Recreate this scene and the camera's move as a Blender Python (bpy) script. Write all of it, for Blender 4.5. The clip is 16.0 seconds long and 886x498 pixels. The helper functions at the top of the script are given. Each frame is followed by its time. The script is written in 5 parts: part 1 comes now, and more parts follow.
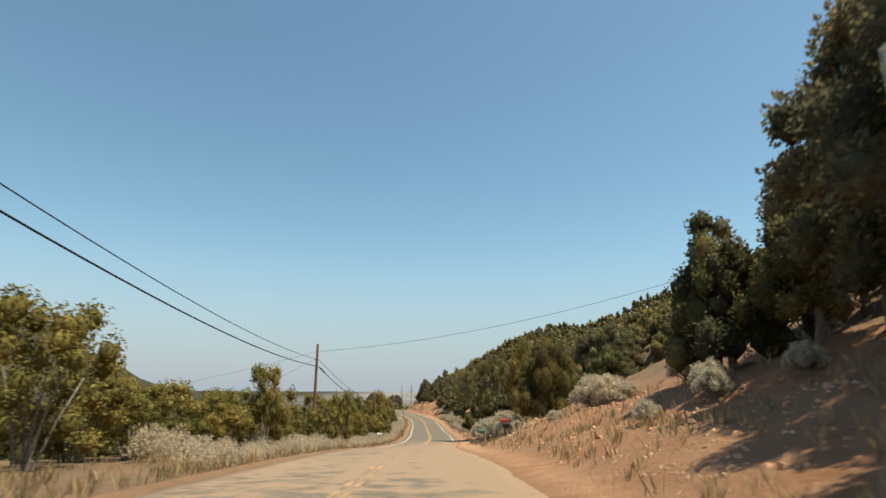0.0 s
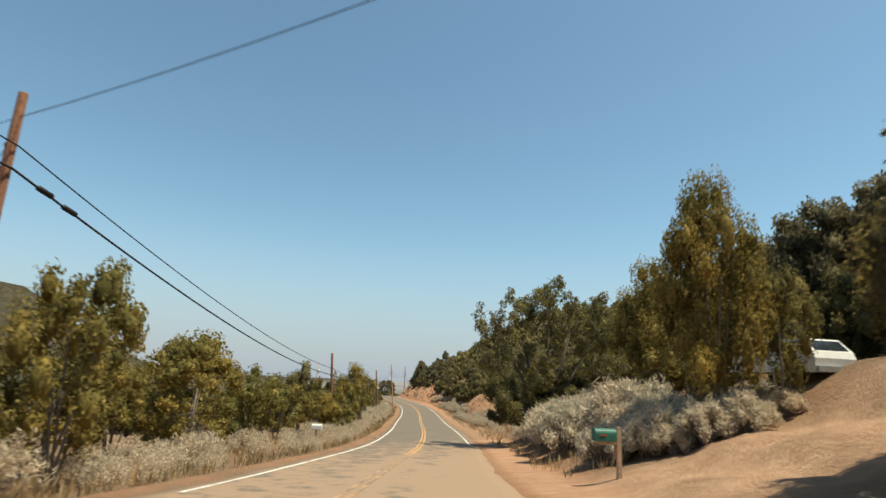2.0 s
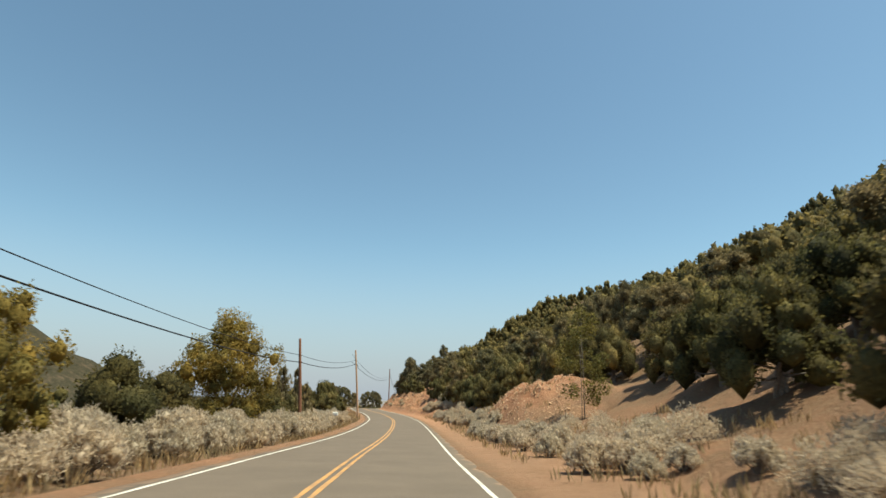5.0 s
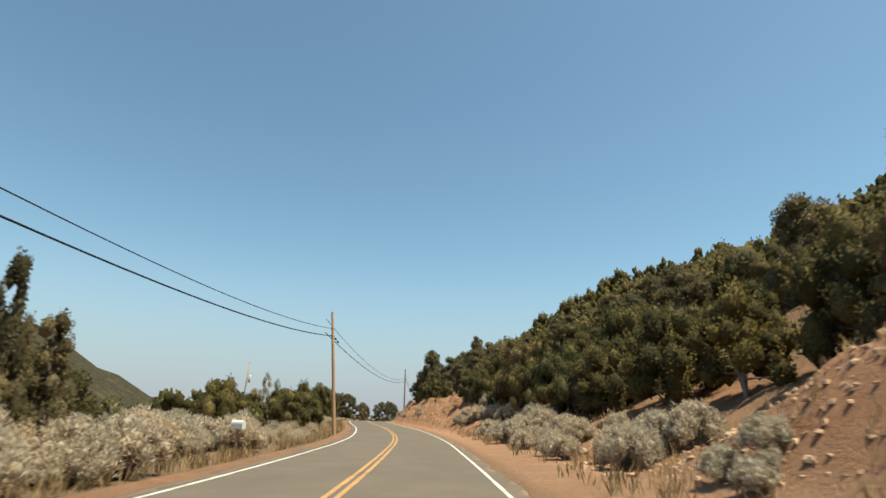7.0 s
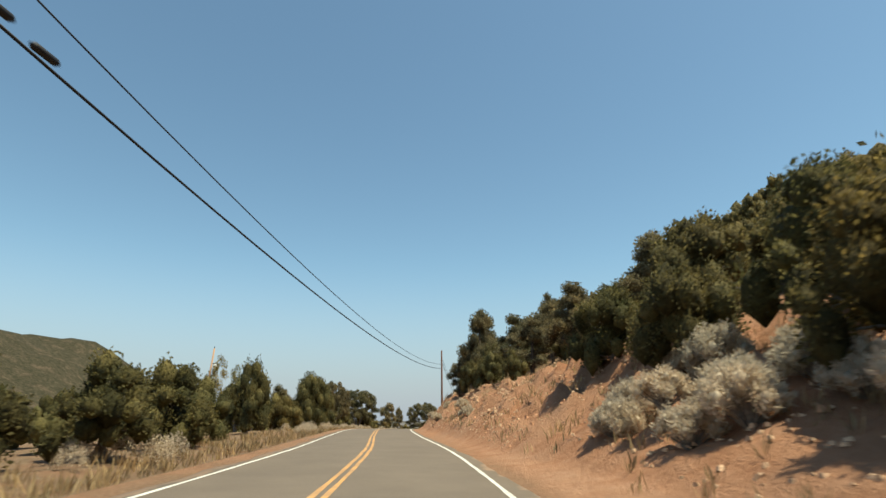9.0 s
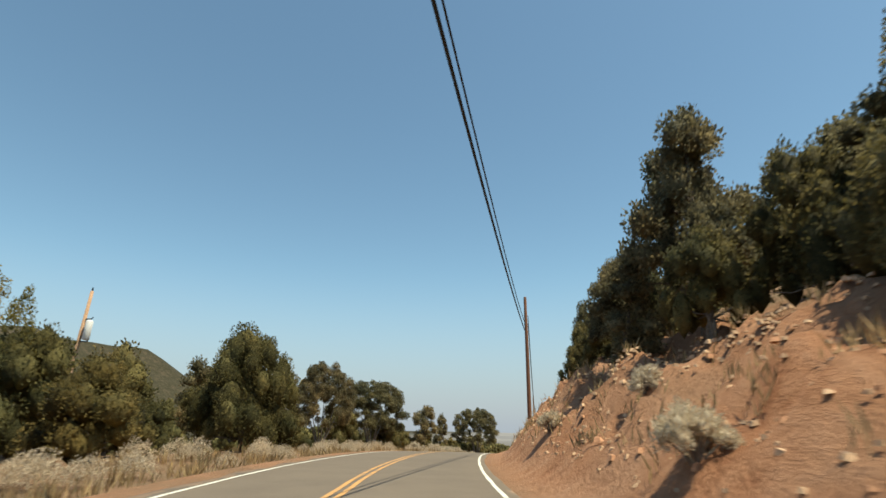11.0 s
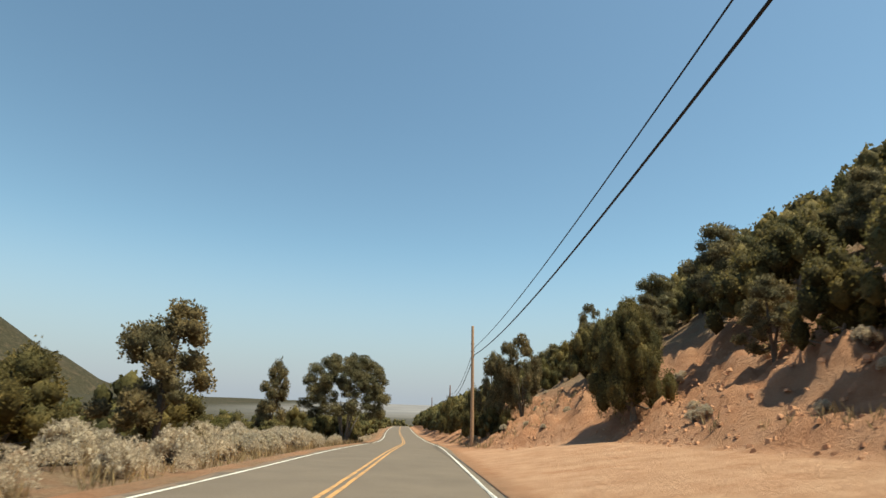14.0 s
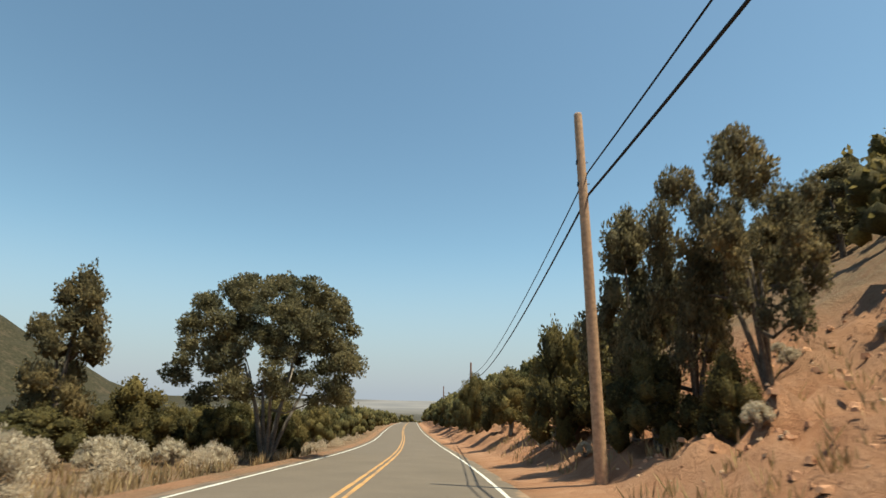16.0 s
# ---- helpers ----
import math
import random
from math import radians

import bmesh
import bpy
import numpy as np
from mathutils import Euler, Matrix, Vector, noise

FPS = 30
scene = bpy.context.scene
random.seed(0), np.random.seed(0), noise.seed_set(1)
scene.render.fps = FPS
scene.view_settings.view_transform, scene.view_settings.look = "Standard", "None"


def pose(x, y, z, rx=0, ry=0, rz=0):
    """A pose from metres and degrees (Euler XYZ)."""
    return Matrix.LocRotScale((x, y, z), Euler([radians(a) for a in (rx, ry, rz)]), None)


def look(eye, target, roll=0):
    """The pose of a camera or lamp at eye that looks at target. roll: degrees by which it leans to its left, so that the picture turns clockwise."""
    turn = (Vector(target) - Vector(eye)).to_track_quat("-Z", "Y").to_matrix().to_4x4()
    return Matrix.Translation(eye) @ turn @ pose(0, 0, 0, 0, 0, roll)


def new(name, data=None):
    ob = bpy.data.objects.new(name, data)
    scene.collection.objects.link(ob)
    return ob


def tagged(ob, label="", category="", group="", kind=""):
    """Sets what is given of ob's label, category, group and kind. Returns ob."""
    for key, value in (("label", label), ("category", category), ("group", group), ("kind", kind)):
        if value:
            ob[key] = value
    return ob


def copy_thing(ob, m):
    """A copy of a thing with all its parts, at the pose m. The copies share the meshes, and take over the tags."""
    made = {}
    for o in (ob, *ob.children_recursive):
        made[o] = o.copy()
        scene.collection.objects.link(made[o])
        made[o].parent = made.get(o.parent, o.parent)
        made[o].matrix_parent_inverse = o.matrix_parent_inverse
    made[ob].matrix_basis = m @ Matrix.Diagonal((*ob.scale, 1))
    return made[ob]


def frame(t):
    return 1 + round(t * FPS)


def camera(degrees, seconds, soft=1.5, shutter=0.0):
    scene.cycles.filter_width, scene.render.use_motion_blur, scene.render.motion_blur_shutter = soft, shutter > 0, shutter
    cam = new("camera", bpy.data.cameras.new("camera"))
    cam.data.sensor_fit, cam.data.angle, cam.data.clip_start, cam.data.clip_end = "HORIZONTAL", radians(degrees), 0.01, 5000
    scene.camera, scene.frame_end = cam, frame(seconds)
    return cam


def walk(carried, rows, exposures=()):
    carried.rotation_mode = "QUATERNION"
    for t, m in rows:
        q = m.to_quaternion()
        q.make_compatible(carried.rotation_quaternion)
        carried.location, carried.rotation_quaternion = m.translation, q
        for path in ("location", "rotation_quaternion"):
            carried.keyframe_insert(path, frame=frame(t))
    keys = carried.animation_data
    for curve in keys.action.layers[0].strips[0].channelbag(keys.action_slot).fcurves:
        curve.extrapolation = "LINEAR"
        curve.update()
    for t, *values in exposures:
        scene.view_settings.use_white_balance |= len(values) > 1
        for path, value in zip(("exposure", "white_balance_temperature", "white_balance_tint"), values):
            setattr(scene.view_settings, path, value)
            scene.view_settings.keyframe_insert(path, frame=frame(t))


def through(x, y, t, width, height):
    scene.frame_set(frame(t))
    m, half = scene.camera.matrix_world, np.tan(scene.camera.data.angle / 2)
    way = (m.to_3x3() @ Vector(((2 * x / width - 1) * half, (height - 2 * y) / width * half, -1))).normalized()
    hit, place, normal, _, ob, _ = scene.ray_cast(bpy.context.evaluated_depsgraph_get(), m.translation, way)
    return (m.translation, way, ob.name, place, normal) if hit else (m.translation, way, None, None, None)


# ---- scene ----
cam = camera(78.00, 16.0, soft=1.5, shutter=0.15)
PATH = [
    (0, pose(0.000, -0.000, 0.000, 104.043, -0.309, -1.344)),
    (0.5, pose(0.237, 10.705, -0.624, 104.091, -0.010, -1.756)),
    (1, pose(0.270, 21.276, -1.328, 104.164, -0.682, -1.759)),
    (1.5, pose(0.215, 31.623, -2.142, 103.991, -1.072, -1.074)),
    (2, pose(0.104, 41.603, -3.035, 103.225, -2.496, -1.670)),
    (2.5, pose(0.301, 51.264, -3.947, 102.999, -0.923, -2.360)),
    (3, pose(0.631, 60.894, -4.814, 103.187, -1.233, -2.808)),
    (3.5, pose(1.172, 70.663, -5.572, 103.863, -1.585, -2.805)),
    (4, pose(1.762, 80.643, -6.214, 104.389, -1.683, -2.645)),
    (4.5, pose(2.041, 90.849, -6.736, 104.767, -1.528, -2.318)),
    (5, pose(1.974, 101.233, -7.176, 105.062, -1.288, -1.867)),
    (5.5, pose(1.722, 111.719, -7.586, 105.342, -1.128, -1.337)),
    (6, pose(1.490, 122.241, -7.992, 105.673, -1.212, -0.774)),
    (6.5, pose(1.377, 132.767, -8.375, 106.055, -1.540, -0.184)),
    (7, pose(1.165, 143.319, -8.669, 106.552, -1.465, 0.480)),
    (7.5, pose(0.874, 153.976, -8.890, 106.678, -1.850, 1.054)),
    (8, pose(0.491, 164.766, -9.071, 106.790, -0.631, 2.310)),
    (8.5, pose(0.006, 175.718, -9.215, 106.883, -0.073, 3.672)),
    (9, pose(-0.866, 186.783, -9.287, 106.952, -0.173, 5.138)),
    (9.5, pose(-2.240, 197.889, -9.304, 107.046, -0.607, 6.568)),
    (10, pose(-4.015, 208.953, -9.310, 107.214, -1.048, 7.824)),
    (10.5, pose(-6.090, 219.872, -9.333, 107.504, -1.174, 8.770)),
    (11, pose(-8.270, 230.546, -9.365, 107.914, -0.984, 9.411)),
    (11.5, pose(-10.303, 240.883, -9.372, 108.294, -1.423, 8.437)),
    (12, pose(-11.900, 250.873, -9.395, 107.913, -1.977, 5.634)),
    (12.5, pose(-12.989, 260.577, -9.512, 107.454, -2.370, 3.021)),
    (13, pose(-13.630, 269.999, -9.740, 106.304, -2.461, 0.787)),
    (13.5, pose(-13.857, 279.158, -10.063, 105.913, -1.623, -1.550)),
    (14, pose(-13.818, 288.026, -10.453, 105.477, -2.137, -2.889)),
    (14.5, pose(-13.679, 296.612, -10.862, 105.342, -1.431, -2.935)),
    (15, pose(-13.536, 304.992, -11.270, 105.329, -1.108, -2.715)),
    (15.5, pose(-13.409, 313.350, -11.671, 105.109, -1.167, -2.289)),
    (16, pose(-13.266, 321.760, -12.084, 105.042, -1.146, -1.922)),
]
walk(cam, PATH, [(0, 0.8, 6750, -7), (16, 0.8, 6750, -7)])

# ---- world and light ----
SUN_ELEVATION, SUN_AZIMUTH = 68.0, 108.0   # degrees; azimuth clockwise from +y

world = bpy.data.worlds.new("world")
scene.world = world
world.use_nodes = True
sky = world.node_tree.nodes.new("ShaderNodeTexSky")
sky.sky_type = "NISHITA"
sky.sun_disc = False
sky.sun_elevation = radians(SUN_ELEVATION)
sky.sun_rotation = radians(SUN_AZIMUTH)
sky.altitude = 500.0
sky.air_density, sky.dust_density, sky.ozone_density = 1.05, 0.8, 1.6
background = world.node_tree.nodes["Background"]
background.inputs["Strength"].default_value = 0.092
softer = world.node_tree.nodes.new("ShaderNodeHueSaturation")
softer.inputs["Saturation"].default_value = 1.0
softer.inputs["Hue"].default_value = 0.4955
world.node_tree.links.new(sky.outputs["Color"], softer.inputs["Color"])
# pale haze low over the horizon
_n, _l = world.node_tree.nodes, world.node_tree.links
_axes = _n.new("ShaderNodeSeparateXYZ")
_l.new(_n.new("ShaderNodeTexCoord").outputs["Generated"], _axes.inputs["Vector"])
_low = _n.new("ShaderNodeMapRange")
_low.interpolation_type = "SMOOTHSTEP"
_low.inputs["From Min"].default_value, _low.inputs["From Max"].default_value = -0.02, 0.28
_low.inputs["To Min"].default_value, _low.inputs["To Max"].default_value = 0.9, 0.0
_l.new(_axes.outputs["Z"], _low.inputs["Value"])
_haze = _n.new("ShaderNodeMix")
_haze.data_type = "RGBA"
_haze.inputs["B"].default_value = (2.75, 2.92, 3.8, 1)
_l.new(_low.outputs["Result"], _haze.inputs["Factor"])
_l.new(softer.outputs["Color"], _haze.inputs["A"])
_l.new(_haze.outputs["Result"], background.inputs["Color"])

sun = new("sun", bpy.data.lights.new("sun", "SUN"))
sun.data.energy = 4.3
sun.data.angle = radians(0.55)
sun.data.color = (1.0, 0.87, 0.73)
_e, _a = radians(SUN_ELEVATION), radians(SUN_AZIMUTH)
SUN_WAY = Vector((math.sin(_a) * math.cos(_e), math.cos(_a) * math.cos(_e), math.sin(_e)))
sun.matrix_world = look(SUN_WAY * 300, (0, 0, 0))


# ---- materials ----
def material(name, rough=0.9, specular=0.25):
    m = bpy.data.materials.new(name)
    m.use_nodes = True
    b = m.node_tree.nodes["Principled BSDF"]
    b.inputs["Roughness"].default_value = rough
    b.inputs["Specular IOR Level"].default_value = specular
    return m, m.node_tree.nodes, m.node_tree.links, b


def ramp(nodes, links, source, stops):
    r = nodes.new("ShaderNodeValToRGB")
    while len(r.color_ramp.elements) < len(stops):
        r.color_ramp.elements.new(0.5)
    for e, (at, colour) in zip(r.color_ramp.elements, stops):
        e.position, e.color = at, (*colour, 1)
    links.new(source, r.inputs["Fac"])
    return r.outputs["Color"]


def noise_tex(nodes, links, scale, detail=6.0, coords=None, rough=0.6):
    n = nodes.new("ShaderNodeTexNoise")
    n.inputs["Scale"].default_value, n.inputs["Detail"].default_value, n.inputs["Roughness"].default_value = scale, detail, rough
    if coords is not None:
        links.new(coords, n.inputs["Vector"])
    return n.outputs["Fac"]


def mixed(nodes, links, fac, a, b, mode="MIX"):
    m = nodes.new("ShaderNodeMix")
    m.data_type, m.blend_type = "RGBA", mode
    for socket, v in ((m.inputs["Factor"], fac), (m.inputs["A"], a), (m.inputs["B"], b)):
        if isinstance(v, (int, float)):
            socket.default_value = v
        elif isinstance(v, tuple):
            socket.default_value = (*v, 1)
        else:
            links.new(v, socket)
    return m.outputs["Result"]


def bumped(nodes, links, b, height, strength, distance):
    n = nodes.new("ShaderNodeBump")
    n.inputs["Strength"].default_value, n.inputs["Distance"].default_value = strength, distance
    links.new(height, n.inputs["Height"])
    links.new(n.outputs["Normal"], b.inputs["Normal"])


def position(nodes):
    return nodes.new("ShaderNodeNewGeometry").outputs["Position"]


def plain_material(name, colour, rough=0.7, metallic=0.0, grain=20.0, amount=0.25, bump=0.0):
    m, nodes, links, b = material(name, rough)
    co = nodes.new("ShaderNodeTexCoord").outputs["Object"]
    dark = tuple(c * (1 - amount) for c in colour)
    light = tuple(min(1, c * (1 + amount)) for c in colour)
    f = noise_tex(nodes, links, grain, coords=co)
    links.new(ramp(nodes, links, f, [(0.3, dark), (0.7, light)]), b.inputs["Base Color"])
    b.inputs["Metallic"].default_value = metallic
    if bump:
        bumped(nodes, links, b, f, 0.5, bump)
    return m


def ground_material():
    """Red sandy soil, grey-tan dry grass ground, and shrub-dotted far country, mixed by the sheet's 'cover' attribute."""
    m, nodes, links, b = material("earth", 0.95, 0.1)
    p = position(nodes)
    big = noise_tex(nodes, links, 0.22, 5, p)
    mid = noise_tex(nodes, links, 1.4, 7, p, 0.65)
    fine = noise_tex(nodes, links, 9.0, 6, p, 0.7)
    grit = noise_tex(nodes, links, 45.0, 3, p, 0.7)
    soil = ramp(nodes, links, mid, [(0.25, (0.27, 0.115, 0.06)), (0.5, (0.41, 0.205, 0.115)), (0.75, (0.5, 0.285, 0.18))])
    soil = mixed(nodes, links, ramp(nodes, links, big, [(0.4, (0, 0, 0)), (0.65, (0.7, 0.7, 0.7))]), soil, (0.4, 0.235, 0.15))
    soil = mixed(nodes, links, 0.55, soil, ramp(nodes, links, grit, [(0.3, (0.55, 0.5, 0.46)), (0.7, (1.1, 1.1, 1.1))]), "MULTIPLY")
    straw = ramp(nodes, links, fine, [(0.28, (0.1, 0.065, 0.042)), (0.5, (0.2, 0.14, 0.09)), (0.72, (0.31, 0.235, 0.155))])
    straw = mixed(nodes, links, ramp(nodes, links, mid, [(0.42, (0, 0, 0)), (0.62, (0.6, 0.6, 0.6))]), straw, (0.21, 0.115, 0.07))
    shrub = noise_tex(nodes, links, 0.06, 9, p, 0.75)
    far = ramp(nodes, links, shrub, [(0.4, (0.026, 0.025, 0.014)), (0.56, (0.05, 0.043, 0.026)), (0.7, (0.11, 0.083, 0.055))])
    crag = ramp(nodes, links, noise_tex(nodes, links, 0.011, 8, p, 0.75), [(0.52, (0, 0, 0)), (0.68, (0.7, 0.7, 0.7))])
    far = mixed(nodes, links, crag, far, (0.12, 0.085, 0.058))
    # far plain: colour paled and greyed to stand for distance haze
    hazed_plain = ramp(nodes, links, noise_tex(nodes, links, 0.004, 5, p), [(0.35, (0.16, 0.155, 0.16)), (0.65, (0.23, 0.215, 0.21))])
    cover = nodes.new("ShaderNodeAttribute")
    cover.attribute_name = "cover"
    split = nodes.new("ShaderNodeSeparateColor")
    links.new(cover.outputs["Color"], split.inputs["Color"])
    c = mixed(nodes, links, split.outputs["Red"], straw, soil)
    packed = ramp(nodes, links, mid, [(0.3, (0.4, 0.225, 0.135)), (0.7, (0.53, 0.34, 0.225))])
    c = mixed(nodes, links, cover.outputs["Alpha"], c, packed)
    c = mixed(nodes, links, split.outputs["Green"], c, far)
    c = mixed(nodes, links, split.outputs["Blue"], c, hazed_plain)
    links.new(c, b.inputs["Base Color"])
    total = nodes.new("ShaderNodeMath")
    total.operation = "ADD"
    links.new(fine, total.inputs[0])
    links.new(mid, total.inputs[1])
    bumped(nodes, links, b, total.outputs[0], 0.7, 0.3)
    return m


def asphalt_material():
    """Grey sun-bleached asphalt with wheel tracks, cracks' stains and drifts of tan sand towards its first stretch."""
    m, nodes, links, b = material("asphalt", 0.85, 0.3)
    p = position(nodes)
    grit = noise_tex(nodes, links, 60.0, 4, p, 0.8)
    patch = noise_tex(nodes, links, 0.5, 6, p, 0.6)
    base = ramp(nodes, links, grit, [(0.3, (0.105, 0.083, 0.063)), (0.7, (0.185, 0.15, 0.117))])
    base = mixed(nodes, links, 0.5, base, ramp(nodes, links, patch, [(0.3, (0.7, 0.68, 0.66)), (0.7, (1.15, 1.12, 1.08))]), "MULTIPLY")
    cover = nodes.new("ShaderNodeAttribute")
    cover.attribute_name = "cover"
    split = nodes.new("ShaderNodeSeparateColor")
    links.new(cover.outputs["Color"], split.inputs["Color"])
    total = nodes.new("ShaderNodeMath")
    total.operation = "MULTIPLY_ADD"
    links.new(noise_tex(nodes, links, 1.1, 7, p, 0.65), total.inputs[0])
    total.inputs[1].default_value = 1.2
    links.new(split.outputs["Red"], total.inputs[2])
    sand = ramp(nodes, links, total.outputs[0], [(0.85, (0, 0, 0)), (1.35, (1, 1, 1))])
    c = mixed(nodes, links, sand, base, (0.265, 0.178, 0.118))
    links.new(c, b.inputs["Base Color"])
    bumped(nodes, links, b, grit, 0.3, 0.01)
    return m


def leaf_material(name, dark, mid, light, through=0.25, depth=1.0, vary=1.0):
    """Small leaves: every leaf and every tree a little different in colour; some light passes through."""
    m, nodes, links, b = material(name, 0.75, 0.2)
    geo = nodes.new("ShaderNodeNewGeometry")
    info = nodes.new("ShaderNodeObjectInfo")
    c = ramp(nodes, links, geo.outputs["Random Per Island"], [(0.0, dark), (0.55, mid), (1.0, light)])
    tint = ramp(nodes, links, info.outputs["Random"], [(0.0, (0.85, 0.91, 0.87)), (0.5, (1.0, 1.0, 1.0)), (1.0, (1.15, 1.06, 0.93))])
    c = mixed(nodes, links, vary, c, tint, "MULTIPLY")
    # noise that puts shaded gaps and lighter tips of tufts into the colour
    tuft = noise_tex(nodes, links, 7.0, 5, geo.outputs["Position"], 0.75)
    c = mixed(nodes, links, depth, c, ramp(nodes, links, tuft, [(0.36, (0.66, 0.67, 0.66)), (0.5, (1.1, 1.08, 1.05)), (0.66, (1.5, 1.42, 1.28))]), "MULTIPLY")
    bumped(nodes, links, b, tuft, depth, 0.2)
    patch = ramp(nodes, links, noise_tex(nodes, links, 0.5, 3, geo.outputs["Position"]), [(0.35, (0.62, 0.68, 0.68)), (0.65, (1.28, 1.18, 1.0))])
    c = mixed(nodes, links, vary, c, patch, "MULTIPLY")
    links.new(c, b.inputs["Base Color"])
    t = nodes.new("ShaderNodeBsdfTranslucent")
    links.new(c, t.inputs["Color"])
    mx = nodes.new("ShaderNodeMixShader")
    mx.inputs["Fac"].default_value = through
    links.new(b.outputs["BSDF"], mx.inputs[1])
    links.new(t.outputs["BSDF"], mx.inputs[2])
    links.new(mx.outputs["Shader"], nodes["Material Output"].inputs["Surface"])
    return m


EARTH = ground_material()
ASPHALT = asphalt_material()
JUNIPER_LEAF = leaf_material("juniper_leaf", (0.085, 0.076, 0.034), (0.165, 0.146, 0.067), (0.25, 0.219, 0.106), 0.42)
PINE_LEAF = leaf_material("pine_leaf", (0.104, 0.091, 0.056), (0.208, 0.182, 0.112), (0.315, 0.274, 0.182), 0.42)
BROAD_LEAF = leaf_material("broad_leaf", (0.13, 0.108, 0.036), (0.24, 0.2, 0.068), (0.35, 0.292, 0.11), 0.46, 0.5)
ELM_LEAF = leaf_material("elm_leaf", (0.11, 0.098, 0.04), (0.21, 0.184, 0.078), (0.32, 0.28, 0.13), 0.42, 0.5)
SAGE_LEAF = leaf_material("sage_leaf", (0.46, 0.39, 0.3), (0.53, 0.45, 0.355), (0.6, 0.515, 0.41), 0.4, 0.12, 0.3)
GRASS_LEAF = leaf_material("dry_grass", (0.2, 0.14, 0.085), (0.33, 0.25, 0.155), (0.46, 0.37, 0.24), 0.4, 0.1)
BARK = plain_material("bark", (0.11, 0.085, 0.065), 0.95, 0, 14, 0.45, 0.02)
GREY_BARK = plain_material("grey_bark", (0.19, 0.165, 0.14), 0.95, 0, 14, 0.4, 0.02)
POLE_WOOD = plain_material("pole_wood", (0.19, 0.09, 0.055), 0.9, 0, 9, 0.35, 0.006)
PALE_WOOD = plain_material("pale_pole_wood", (0.4, 0.25, 0.155), 0.9, 0, 9, 0.3, 0.006)
BLACK_RUBBER = plain_material("cable_black", (0.018, 0.018, 0.02), 0.6)


def worn_paint(name, colour, lost):
    """Road paint rubbed through to the asphalt in small patches; lost: how much of it has gone."""
    m, nodes, links, b = material(name, 0.75, 0.25)
    p = position(nodes)
    wear = mixed(nodes, links, 0.5, noise_tex(nodes, links, 7.0, 6, p, 0.75), noise_tex(nodes, links, 0.9, 4, p, 0.6))
    c = ramp(nodes, links, wear, [(lost - 0.1, (0.16, 0.128, 0.1)), (lost + 0.12, colour)])
    links.new(c, b.inputs["Base Color"])
    return m


WHITE_PAINT = worn_paint("road_white", (0.62, 0.59, 0.53), 0.38)
YELLOW_PAINT = worn_paint("road_yellow", (0.5, 0.27, 0.1), 0.42)
DUSTY_PAINT = worn_paint("road_yellow_dusty", (0.46, 0.26, 0.12), 0.52)
ROCK = plain_material("rock", (0.5, 0.33, 0.21), 0.95, 0, 5, 0.4, 0.03)


# ---- mesh helpers ----
def mesh_of(name, verts, faces, mat, smooth=False):
    me = bpy.data.meshes.new(name)
    me.from_pydata([tuple(v) for v in verts], [], faces)
    me.materials.append(mat)
    if smooth:
        me.polygons.foreach_set("use_smooth", [True] * len(me.polygons))
    me.update()
    return me


def quads_mesh(name, corners, mat):
    """A mesh of separate quads from an array (n, 4, 3)."""
    n = len(corners)
    me = bpy.data.meshes.new(name)
    me.vertices.add(4 * n)
    me.loops.add(4 * n)
    me.polygons.add(n)
    me.vertices.foreach_set("co", np.asarray(corners, np.float32).ravel())
    me.loops.foreach_set("vertex_index", np.arange(4 * n, dtype=np.int32))
    me.polygons.foreach_set("loop_start", np.arange(0, 4 * n, 4, dtype=np.int32))
    me.polygons.foreach_set("loop_total", np.full(n, 4, np.int32))
    me.materials.append(mat)
    me.update()
    return me


def part(name, data, parent, label=""):
    """Links a mesh (or a bmesh with its material) as one object under a thing or part."""
    ob = new(name, data)
    ob.parent = parent
    return tagged(ob, label) if label else ob


def tube(points, radii, sides=7):
    """Vertices and faces of a tapered tube along points, capped."""
    pts = [Vector(p) for p in points]
    verts, faces = [], []
    for i, p in enumerate(pts):
        way = (pts[min(i + 1, len(pts) - 1)] - pts[max(i - 1, 0)]).normalized()
        side = way.cross(Vector((0.31, 0.95, 0.05)))
        side = side.normalized() if side.length > 1e-4 else Vector((1, 0, 0))
        other = way.cross(side)
        for k in range(sides):
            a = 2 * math.pi * k / sides
            verts.append(p + (side * math.cos(a) + other * math.sin(a)) * radii[i])
    for i in range(len(pts) - 1):
        for k in range(sides):
            a, b = i * sides + k, i * sides + (k + 1) % sides
            faces.append((a, b, b + sides, a + sides))
    faces.append(tuple(reversed(range(sides))))
    faces.append(tuple(range((len(pts) - 1) * sides, len(pts) * sides)))
    return verts, faces


def joined(pieces):
    verts, faces = [], []
    for v, f in pieces:
        n = len(verts)
        verts += list(v)
        faces += [tuple(i + n for i in q) for q in f]
    return verts, faces


def box(x0, y0, z0, x1, y1, z1):
    v = [(x, y, z) for z in (z0, z1) for y in (y0, y1) for x in (x0, x1)]
    return v, [(0, 2, 3, 1), (4, 5, 7, 6), (0, 1, 5, 4), (2, 6, 7, 3), (0, 4, 6, 2), (1, 3, 7, 5)]


